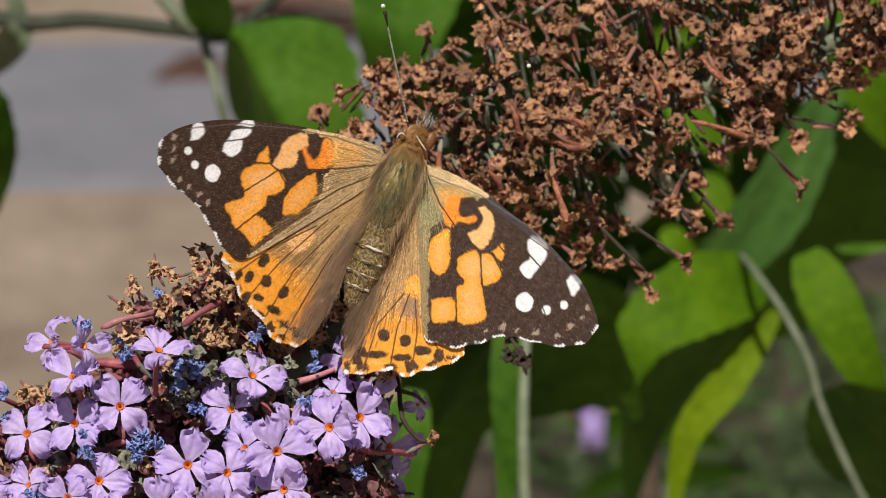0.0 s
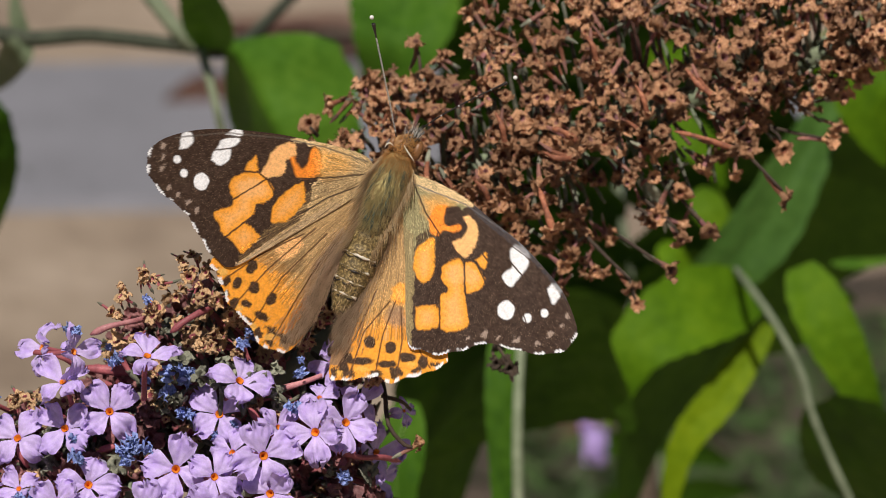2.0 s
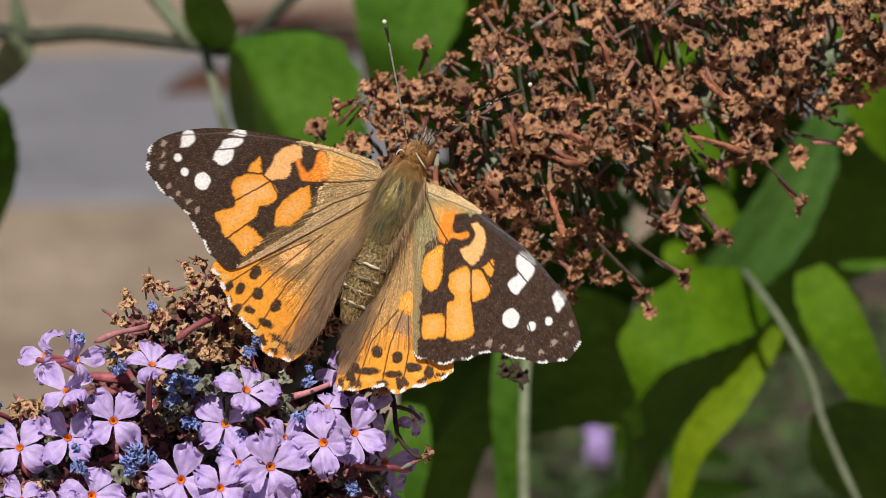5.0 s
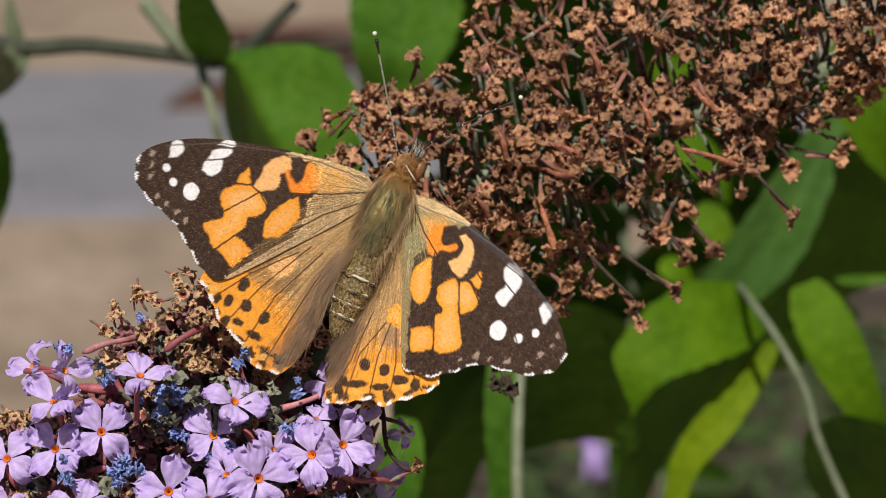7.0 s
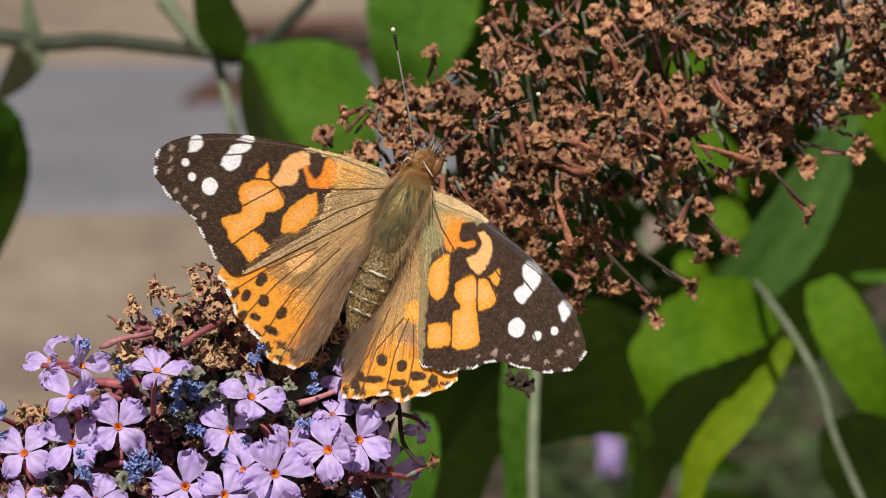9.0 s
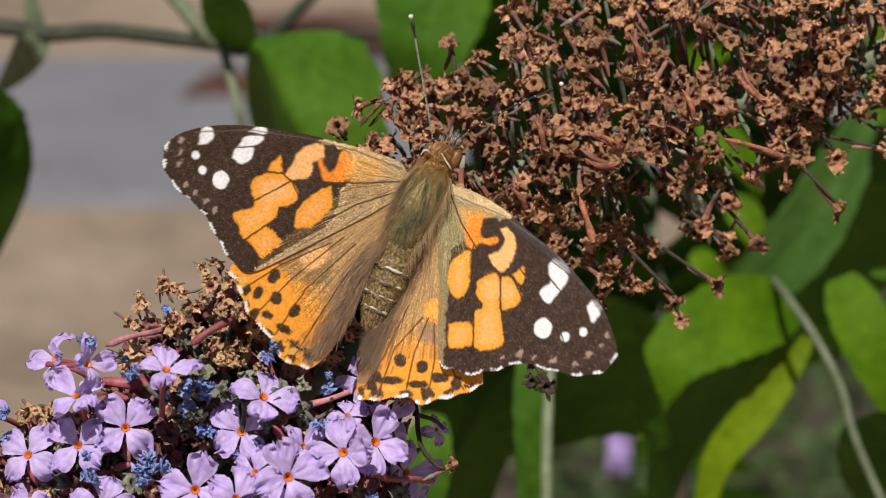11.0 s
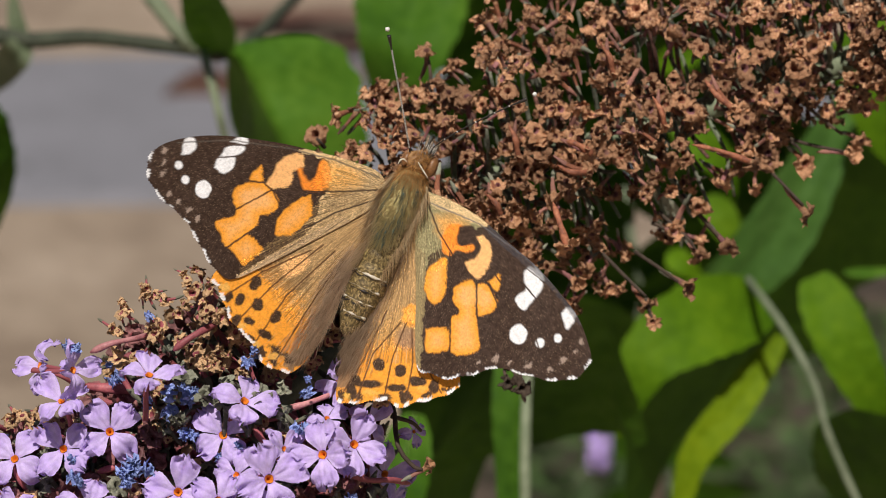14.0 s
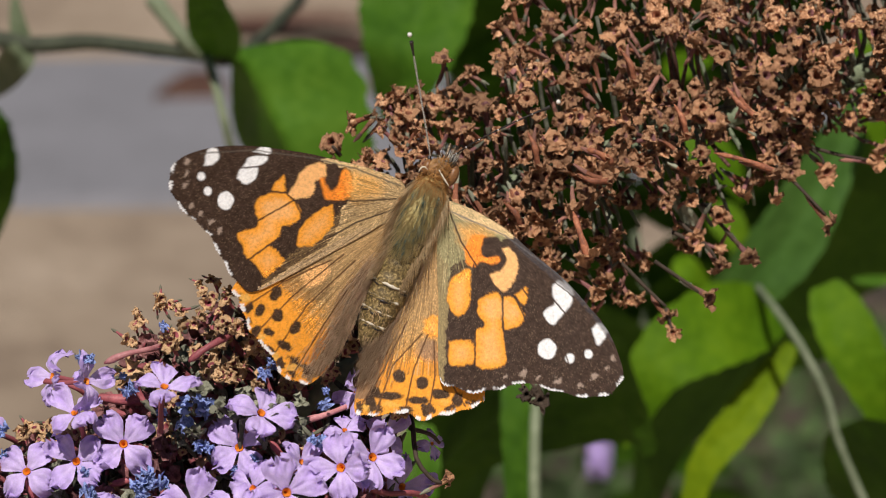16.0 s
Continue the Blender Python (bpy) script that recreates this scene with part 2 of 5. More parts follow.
# a slab of asphalt laid a little proud of the soil, its edges crumbled
bm = bmesh.new()
edge_n = 160
rows_ = []
for j, y in enumerate((4.12, 4.14, 5.22, 5.24)):
    row = []
    for i in range(edge_n + 1):
        x = -20 + 40 * i / edge_n
        w = 0.03 * noise.noise((x * 2.1, y, 0)) + 0.055 * x
        row.append(bm.verts.new((x, y + w, -0.03 if j in (0, 3) else 0.002)))
    rows_.append(row)
for a, b in zip(rows_, rows_[1:]):
    for i in range(edge_n):
        bm.faces.new((a[i], a[i + 1], b[i + 1], b[i]))
data = bpy.data.meshes.new("path")
bm.to_mesh(data)
bm.free()
data.materials.append(M_PATH)
tagged(new("path", data), "grey asphalt garden path with crumbled edges", "path", kind="structure")

# an added sheet over the soil, its dark colour standing for the shrub's shade
bm = bmesh.new()
ring_ = []
for i in range(72):
    t = 2 * math.pi * i / 72
    k = 1 + 0.10 * noise.noise((math.cos(t) * 2, math.sin(t) * 2, 4))
    ring_.append(((1.60 + 1.76 * math.cos(t) * k), (2.3 + 1.75 * math.sin(t) * k)))
low_ring = [bm.verts.new((x, y, -0.03)) for x, y in ring_]
top_ring = [bm.verts.new((1.60 + (x - 1.60) * 0.96, 2.3 + (y - 2.3) * 0.96, 0.004)) for x, y in ring_]
for i in range(72):
    bm.faces.new((low_ring[i], low_ring[(i + 1) % 72], top_ring[(i + 1) % 72], top_ring[i]))
bm.faces.new(top_ring)
data = bpy.data.meshes.new("mulch_bed")
bm.to_mesh(data)
bm.free()
data.materials.append(M_SHADED_SOIL)
tagged(new("mulch_bed", data), "soil under the shrub, coloured dark for its shade", "flower bed", kind="structure")

# ---- the butterfly ----
TAIL, NOSE = Vector((617, 545)), Vector((738, 243))       # the body's axis on the chart
AXIS = (NOSE - TAIL).normalized()


def aside(x, y):
    """How far a chart place lies off the body's axis; positive on the right wing's side."""
    return (x - TAIL.x) * -AXIS.y + (y - TAIL.y) * AXIS.x


def inside(px, py, poly):
    """Which of the places lie inside the outline."""
    hit = np.zeros(len(px), bool)
    for (x0, y0), (x1, y1) in zip(poly, poly[1:] + poly[:1]):
        cross = (y0 > py) != (y1 > py)
        if y0 != y1:
            hit ^= cross & (px < (x1 - x0) * (py - y0) / (y1 - y0) + x0)
    return hit


def near_line(px, py, line):
    best = np.full(len(px), 1e9)
    for (x0, y0), (x1, y1) in zip(line, line[1:]):
        dx, dy = x1 - x0, y1 - y0
        f = np.clip(((px - x0) * dx + (py - y0) * dy) / (dx * dx + dy * dy), 0, 1)
        best = np.minimum(best, np.hypot(px - x0 - f * dx, py - y0 - f * dy))
    return best


def round_off(poly):
    return [tuple(p.xy) for p in spline([(*p, 0) for p in poly + poly[:1]], 5 * len(poly))[:-1]]


BROWN, ORANGE, PALE_ORANGE, FIRE = (0.040, 0.0215, 0.0135), (0.95, 0.37, 0.04), (0.96, 0.50, 0.19), (0.92, 0.27, 0.03)
WHITE, TAN, OLIVE = (0.9, 0.88, 0.88), (0.70, 0.49, 0.25), (0.30, 0.265, 0.13)


class Paint:
    """The scales' colours over a wing, laid on patch by patch with ragged edges."""

    def __init__(self, px, py, ground):
        self.px, self.py, self.tight = px, py, 0.5
        self.colour = np.tile(np.array(ground, float), (len(px), 1))
        v = [Vector((x * 0.11, y * 0.11, 0)) for x, y in zip(px, py)]
        self.dusty = np.zeros(len(px), bool)
        self.n1 = np.array([noise.noise(p) for p in v])
        self.n2 = np.array([noise.noise(p + Vector((0, 0, 9))) for p in v])
        self.n3 = np.array([noise.noise(p * 4.1) for p in v])
        self.along = px * AXIS.x + py * AXIS.y
        self.n4 = np.array([noise.noise(p * 4.1 + Vector((0, 0, 5))) for p in v])

    def ragged(self, by):
        return self.px + by * (self.n1 + 0.65 * self.n3), self.py + by * (self.n2 + 0.65 * self.n4)

    def lay(self, mask, colour, amount=1.0):
        f = (np.asarray(mask, float) * amount)[:, None]
        self.colour = self.colour * (1 - f) + np.array(colour) * f

    def patch(self, poly, colour, by=2.4, amount=1.0, soft=1.6):
        """A patch with a softly scaled edge; orange ones pale towards their middle."""
        far = 12 + 2 * soft
        box = (self.px > min(p[0] for p in poly) - far) & (self.px < max(p[0] for p in poly) + far) & (self.py > min(p[1] for p in poly) - far) & (self.py < max(p[1] for p in poly) + far)
        x, y = (q[box] for q in self.ragged(by))
        line = round_off(poly)
        deep = near_line(x, y, line + line[:1]) * np.where(inside(x, y, line), 1, -1)
        if colour is ORANGE or colour is PALE_ORANGE:
            deep = deep - self.tight - 1.6 * self.n3[box]
        full = np.zeros(len(self.px))
        full[box] = np.clip(0.5 + deep / (2 * soft), 0, 1)
        self.lay(full, colour, amount)
        if colour is ORANGE:
            full[box] = np.clip((deep - 3) / 16, 0, 1)
            self.lay(full, PALE_ORANGE, 0.6)

    def dot(self, x, y, rx, ry, colour, by=2.0, turn=0.0, amount=1.0):
        qx, qy = self.ragged(by)
        c, s = math.cos(turn), math.sin(turn)
        u, w = (qx - x) * c + (qy - y) * s, (qy - y) * c - (qx - x) * s
        self.lay(np.clip(0.5 + (1 - np.hypot(u / rx, w / ry)) * min(rx, ry) / 2.4, 0, 1), colour, amount)

    def vein(self, line, colour=BROWN, width=1.3, amount=0.9):
        self.lay(np.clip(1.6 - near_line(self.px + self.n1, self.py + self.n2, line) / width, 0, 1), colour, amount)


def wing(name, parent, hinge, edge, fringe, rise, height, painter, label):
    """A wing as a fan of fine rings from its hinge to its edge. edge: its outline on the chart; fringe: the stretch of it, in points, with the pale scalloped fringe."""
    around, rings = 560, 180
    line = [p.xy for p in spline([(*p, 0) for p in edge], around)]
    hv = Vector(hinge)
    first, last = (round(f / (len(edge) - 1) * around) for f in fringe)
    pts = np.zeros((rings + 1, around + 1, 2))
    for j, p in enumerate(line):
        out = p - hv
        reach = 1.0
        if first <= j <= last:
            reach = 1 + (0.0045 * math.sin(j * 0.17) + 0.003 * math.sin(j * 1.36) + 0.006 * noise.noise((j * 0.42, 3, 0)))
        for i in range(rings + 1):
            q = hv + out * (0.02 + 0.98 * (i / rings) ** 0.85) * (1 + (reach - 1) * (i / rings) ** 6)
            pts[i, j] = q
    px, py = pts[..., 0].ravel(), pts[..., 1].ravel()
    paint = Paint(px, py, BROWN)
    painter(paint)
    ring = np.repeat(np.arange(rings + 1), around + 1)
    col = np.tile(np.arange(around + 1), rings + 1)
    rim = np.clip((ring - rings + (3.2 if "fore" in name else 4.8) + 2.2 * paint.n1) / 1.5, 0, 1) * (col >= first) * (col <= last)
    paint.lay(rim * np.clip(0.45 + 1.6 * np.sin(col * 0.17 + 1.5 * np.sin(col * 0.05)) + 2.0 * paint.n2, 0, 1), WHITE, 0.9)
    speck = np.random.RandomState(len(label)).rand(len(px))
    dust = np.clip(0.5 + 1.2 * paint.n2 + 0.6 * paint.n3, 0, 1)
    paint.lay((paint.colour.max(1) < 0.12) * dust, (0.105, 0.062, 0.044), 0.30)
    paint.lay((speck > 0.95) * (ring < rings - 4), (0.55, 0.38, 0.24), 0.26)
    pale = np.clip(paint.colour.mean(1) * 3.2, 0.12, 1) * (paint.colour[:, 1] < 0.6) * np.where(paint.dusty, 1.5, 0.24)
    pale = np.where(paint.colour.max(1) < 0.14, 0.9, pale)
    paint.colour *= np.exp((np.random.RandomState(7).randn(len(px)) * 0.30 * pale)[:, None])
    off = np.array([abs(aside(x, y)) for x, y in zip(px, py)]) * UNIT * 1000
    z = height + off * math.tan(radians(rise)) - 0.0012 * off ** 2 + 0.05 * np.sin(off * 0.9 + paint.along * 0.02)
    base = BASE[parent]
    pivot = at(*hinge, height)
    k = UNIT * (FOCUS - z / 1000) / FOCUS
    verts = np.stack([(px - 784) * k, (441 - py) * k, z / 1000], 1) - np.array(pivot)
    w = around + 1
    faces = [(i * w + j, i * w + j + 1, (i + 1) * w + j + 1, (i + 1) * w + j) for i in range(rings) for j in range(around)]
    data = mesh_from(name, verts, faces, mats=(M_WING,))
    layer = data.color_attributes.new("paint", "FLOAT_COLOR", "POINT")
    layer.data.foreach_set("color", np.hstack([paint.colour, np.ones((len(px), 1))]).ravel())
    ob = new(name, data)
    ob.parent = parent
    ob.matrix_basis = Matrix.Translation(pivot - base)
    BASE[ob] = pivot
    return tagged(ob, label)


def paint_fore_right(p):
    p.tight = 1.9
    x, y = p.ragged(5)
    r = np.hypot(x - 752, y - 300)
    # the dusty base, olive below and tan along the front edge
    p.lay(inside(x, y, [(735, 280), (800, 305), (868, 342), (835, 360), (800, 350), (790, 385), (762, 405), (755, 470), (752, 600), (735, 600)]), OLIVE)
    p.lay(inside(x, y, [(745, 290), (800, 306), (872, 345), (862, 352), (790, 325), (750, 312)]), TAN)
    p.lay(inside(x, y, [(736, 380), (756, 400), (760, 470), (757, 610), (735, 610)]), (0.29, 0.215, 0.10), 0.9)
    p.dusty = (r < 130) | (p.px < 760)
    streaks(p, (752, 300), 0.4, (0.48, 0.40, 0.22), (r < 150) & (x < 800))
    p.lay(p.n3 > 0.2, (0.5, 0.42, 0.2), 0.3 * (r < 110))
    p.lay(p.n4 > 0.25, (0.10, 0.09, 0.04), 0.5 * (r < 120))
    p.patch([(775, 338), (800, 335), (826, 346), (815, 372), (795, 376), (780, 360)], (0.85, 0.38, 0.08), 6, 0.8, 12)
    p.patch([(783, 372), (798, 348), (822, 352), (826, 376), (846, 386), (830, 396), (812, 392), (802, 402), (788, 396)], FIRE)
    p.patch([(842, 366), (860, 366), (875, 384), (875, 412), (862, 436), (850, 443), (833, 430), (828, 412), (846, 402), (853, 385)], PALE_ORANGE)
    p.patch([(815, 352), (838, 350), (846, 368), (830, 384), (812, 380)], BROWN, 2)
    p.patch([(758, 430), (775, 412), (794, 404), (798, 430), (796, 470), (780, 489), (765, 482), (757, 460)], ORANGE)
    p.patch([(808, 458), (825, 445), (848, 446), (851, 480), (855, 510), (860, 566), (812, 574), (806, 540), (805, 510), (820, 500), (808, 480)], ORANGE)
    p.patch([(850, 448), (868, 449), (886, 470), (889, 488), (875, 503), (853, 503)], ORANGE)
    p.patch([(820, 456), (845, 452), (870, 460), (878, 480), (840, 490), (822, 480)], PALE_ORANGE, 8, 0.45)
    p.patch([(868, 445), (890, 430), (894, 452), (885, 464)], ORANGE)
    p.patch([(762, 528), (785, 525), (804, 530), (806, 566), (765, 571)], ORANGE)
    p.patch([(935, 425), (945, 417), (962, 432), (966, 455), (950, 478), (938, 493), (925, 486), (921, 470), (938, 458), (934, 440)], WHITE, 1.5)
    p.patch([(950, 414), (960, 419), (971, 440), (961, 436)], WHITE, 1.5)
    p.dot(928, 535, 15.5, 17, WHITE, 1.5)
    p.dot(967, 549, 8, 8.5, WHITE, 1)
    p.dot(998, 540, 7, 7.5, WHITE, 1)
    p.patch([(1002, 496), (1015, 486), (1029, 497), (1025, 510), (1015, 524), (1008, 515)], WHITE, 1.5)
    for a, b, s in ((1008, 578, 7), (1030, 562, 6), (1040, 545, 5), (890, 578, 8), (948, 588, 8), (915, 584, 6), (860, 586, 5), (985, 596, 6)):
        p.dot(a, b, s, s * 0.7, (0.46, 0.34, 0.27), 5, -0.7, 0.75)
    p.patch([(872, 345), (950, 405), (1010, 465), (1040, 510), (1030, 512), (990, 462), (930, 412), (868, 362)], (0.050, 0.047, 0.055), 2, 0.7)
    for v in ([(752, 300), (778, 360), (805, 400), (850, 446)], [(805, 440), (808, 575)], [(850, 446), (853, 500), (866, 575)], [(872, 448), (905, 520), (925, 598)],
              [(800, 398), (800, 440), (803, 470)], [(880, 430), (950, 520), (985, 606)], [(890, 400), (1000, 520), (1040, 590)]):
        p.vein(v)
    p.vein([(932, 447), (962, 478)], BROWN, 0.9)
    p.vein([(938, 421), (972, 446)], BROWN, 0.9)
    p.vein([(758, 310), (850, 345), (940, 405), (1000, 460)], (0.12, 0.12, 0.13), 1.2, 0.7)


def paint_fore_left(p):
    x, y = p.ragged(5)
    p.lay(inside(x, y, [(700, 255), (620, 236), (545, 226), (535, 233), (590, 245), (592, 298), (574, 308), (570, 346), (545, 383), (492, 414), (436, 456), (446, 468), (700, 320)]), TAN)
    p.lay(inside(x, y, [(610, 340), (545, 383), (492, 414), (436, 456), (446, 468), (640, 352)]), (0.50, 0.35, 0.22), 0.8)
    p.lay(inside(x, y, [(640, 300), (600, 305), (560, 372), (600, 350), (660, 315)]), (0.40, 0.265, 0.13), 0.6)
    r = np.hypot(x - 690, y - 290)
    p.dusty = (p.px > 560) | ((p.px - 440) * 0.62 + (p.py - 450) > -20)
    p.lay(p.n3 > 0.15, (0.62, 0.43, 0.2), 0.4 * (r < 230) * (inside(x, y, [(700, 250), (590, 240), (590, 300), (440, 440), (440, 470), (700, 330)])))
    p.lay(p.n4 > 0.12, (0.13, 0.075, 0.035), 0.7 * (r < 230) * (inside(x, y, [(700, 250), (590, 240), (590, 300), (440, 440), (440, 470), (700, 330)])))
    p.patch([(532, 258), (541, 258), (546, 274), (558, 284), (566, 270), (570, 250), (584, 249), (592, 275), (580, 297), (548, 299), (541, 284)], FIRE, 2.4, 1.0, 2.4)
    p.patch([(584, 247), (630, 258), (642, 280), (612, 296), (588, 297)], (0.90, 0.45, 0.11), 6, 0.85, 11)
    streaks(p, (690, 290), 0.6, (0.46, 0.29, 0.12), inside(x, y, [(690, 262), (600, 262), (592, 300), (440, 440), (440, 470), (690, 335)]))
    p.patch([(545, 238), (560, 240), (570, 248), (566, 272), (557, 280), (549, 268)], BROWN, 2)
    p.patch([(480, 293), (492, 275), (500, 254), (515, 242), (530, 236), (544, 239), (545, 258), (533, 264), (527, 272), (525, 291), (508, 298), (490, 299)], PALE_ORANGE)
    p.patch([(500, 370), (504, 350), (520, 330), (543, 312), (558, 308), (561, 338), (550, 357), (530, 375), (515, 381), (501, 379)], ORANGE)
    p.patch([(426, 325), (429, 303), (450, 292), (476, 290), (491, 300), (505, 318), (503, 333), (490, 344), (473, 348), (471, 363), (450, 382), (422, 404), (412, 399), (407, 380), (397, 370), (401, 358), (425, 352), (433, 340)], ORANGE)
    p.patch([(440, 310), (470, 300), (492, 315), (480, 330), (450, 332)], PALE_ORANGE, 8, 0.45)
    p.patch([(452, 290), (457, 275), (467, 265), (475, 260), (475, 290)], ORANGE)
    p.patch([(421, 406), (448, 384), (459, 383), (479, 402), (476, 411), (456, 431), (447, 435), (430, 413)], ORANGE)
    p.patch([(394, 268), (400, 250), (420, 245), (429, 248), (425, 268), (410, 277)], WHITE, 1.5)
    p.patch([(404, 247), (415, 230), (440, 227), (444, 235), (428, 246)], WHITE, 1.5)
    p.patch([(420, 222), (432, 213), (448, 213), (447, 225)], WHITE, 1.5)
    p.dot(376, 307, 13.5, 15.5, WHITE, 1.5)
    p.dot(345, 292, 7, 7.5, WHITE, 1)
    p.dot(333, 267, 6.5, 7.5, WHITE, 1)
    p.patch([(337, 249), (342, 222), (358, 219), (361, 236), (350, 247)], WHITE, 1.5)
    for a, b, s in ((306, 244, 6), (306, 282, 6), (308, 262, 5), (335, 330, 6), (318, 318, 5), (368, 358, 6), (352, 345, 5)):
        p.dot(a, b, s * 0.7, s, (0.46, 0.34, 0.27), 5, 0.3, 0.75)
    for v in ([(690, 290), (600, 299), (545, 301)], [(492, 302), (450, 328), (398, 360), (350, 385)], [(480, 292), (494, 303), (508, 330), (502, 345), (460, 374), (420, 405), (385, 424)],
              [(690, 300), (600, 335), (556, 362)], [(478, 290), (395, 284), (300, 278)]):
        p.vein(v)
    p.vein([(396, 251), (412, 249), (434, 246)], BROWN, 1.3)
    p.vein([(408, 230), (425, 227), (450, 226)], BROWN, 1.2)
    p.vein([(672, 270), (600, 245), (520, 228), (420, 219), (330, 228)], (0.10, 0.085, 0.07), 1.3, 0.7)


def streaks(p, hinge, amount, colour, inner):
    """Long hair-like streaks that run out from the hinge."""
    ang = np.arctan2(p.py - hinge[1], p.px - hinge[0])
    far_ = np.hypot(p.px - hinge[0], p.py - hinge[1])
    s = np.array([0.7 * noise.noise((a * 34, r * 0.005, 2)) + 0.9 * noise.noise((a * 120, r * 0.013, 7)) + 0.5 * noise.noise((a * 210, r * 0.03, 4)) for a, r in zip(ang, far_)])
    p.lay(np.clip(s * 2.2, 0, 1) * inner, colour, amount)
    p.lay(np.clip(s * 2.2 - 0.9, 0, 1) * inner, (0.86, 0.60, 0.29), amount)
    p.lay(np.clip(-s * 2.2, 0, 1) * inner, (0.13, 0.075, 0.032), amount * 1.3)


def paint_hind_right(p):
    x, y = p.ragged(6)
    p.lay(np.ones(len(x)), ORANGE)
    p.lay(np.clip((572 - y - 0.25 * (x - 700) - 10 * p.n1) / 30, 0, 1), (0.54, 0.30, 0.10), 0.9)
    p.lay(np.clip((540 - y - 0.25 * (x - 700) - 14 * p.n2) / 50, 0, 1), (0.40, 0.26, 0.125), 0.7)
    streaks(p, (735, 330), 0.45, (0.42, 0.25, 0.10), (y < 590) | (x < 650))
    p.patch([(718, 495), (735, 486), (745, 500), (745, 525), (720, 522)], ORANGE, 4, 0.9, 3)
    p.patch([(712, 532), (738, 530), (744, 562), (728, 566), (708, 556)], (0.30, 0.185, 0.12), 6, 0.75, 6)
    p.lay((x - 606 + (655 - y) * -0.28 < 22 + 8 * p.n1), (0.22, 0.15, 0.10), 0.8 * (y < 635))
    p.dusty = p.py < 570
    for a, b, s, q in ((679, 594, 10, 11), (717, 603, 10, 10), (663, 628, 22, 6), (711, 633, 18, 6), (748, 621, 15, 8), (777, 629, 9, 11), (632, 642, 9, 14), (640, 622, 8, 9)):
        p.dot(a, b, s * 1.06, q * 1.06, (0.055, 0.028, 0.013), 2.4)
    for a, b, s, q in ((645, 650, 8, 8), (690, 650, 12, 7), (728, 648, 12, 10), (700, 660, 8, 5), (765, 644, 10, 6), (800, 634, 10, 5), (615, 648, 8, 9)):
        p.dot(a, b, s, q, (0.07, 0.035, 0.015), 7)
    for a, b, s, q in ((668, 642, 15, 5), (755, 634, 8, 4), (625, 650, 7, 5)):
        p.dot(a, b, s, q, (0.86, 0.45, 0.08), 4)
    for v in ([(715, 520), (668, 575), (641, 660)], [(725, 520), (703, 580), (688, 660)], [(735, 530), (738, 590), (728, 665)], [(690, 500), (650, 590), (620, 640)], [(745, 560), (765, 600), (790, 640)]):
        p.vein(v, (0.10, 0.04, 0.015), 1.2)


def paint_hind_left(p):
    x, y = p.ragged(6)
    p.lay(np.ones(len(x)), ORANGE)
    f = (x - 500) * 0.82 - (y - 500) * 0.5
    p.lay(np.clip((f + 10 * p.n1 - 18) / 30, 0, 1), (0.54, 0.30, 0.10), 0.9)
    p.lay(np.clip((f + 14 * p.n2 - 36) / 50, 0, 1), (0.42, 0.28, 0.14), 0.7)
    p.lay(inside(x, y, [(430, 440), (500, 410), (560, 380), (560, 470), (500, 470), (470, 440)]), (0.26, 0.17, 0.085), 0.6)
    streaks(p, (668, 330), 0.45, (0.42, 0.26, 0.11), f > 5)
    p.lay(inside(x, y, [(640, 400), (610, 490), (580, 560), (530, 612), (515, 600), (550, 555), (580, 490), (610, 420)]), (0.24, 0.18, 0.12), 0.85)
    p.dusty = f > 10
    p.patch([(508, 432), (530, 412), (552, 405), (556, 420), (545, 440), (520, 448)], PALE_ORANGE, 4, 0.75, 4)
    for a, b, s, q in ((467, 461, 9, 13), (441, 490, 7, 11), (471, 498, 9, 11), (502, 518, 8, 12), (422, 487, 6, 10), (457, 527, 10, 7), (435, 527, 7, 12), (485, 549, 14, 7)):
        p.dot(a, b, s * 1.06, q * 1.06, (0.055, 0.028, 0.013), 2.4, 0.5)
    for a, b, s, q in ((410, 470, 6, 8), (420, 512, 6, 8), (440, 548, 8, 6), (462, 556, 9, 6), (505, 577, 15, 7), (478, 580, 8, 9), (525, 588, 12, 8), (500, 597, 10, 5)):
        p.dot(a, b, s, q, (0.07, 0.035, 0.015), 7, 0.6)
    for a, b, s, q in ((415, 470, 8, 9), (500, 586, 12, 6), (470, 568, 6, 7), (445, 536, 6, 5)):
        p.dot(a, b, s, q, (0.86, 0.45, 0.10), 5)
    for v in ([(600, 400), (520, 480), (470, 560)], [(580, 390), (500, 460), (430, 535)], [(560, 400), (480, 440), (410, 490)], [(600, 430), (545, 520), (505, 590)]):
        p.vein(v, (0.10, 0.04, 0.015), 1.2)


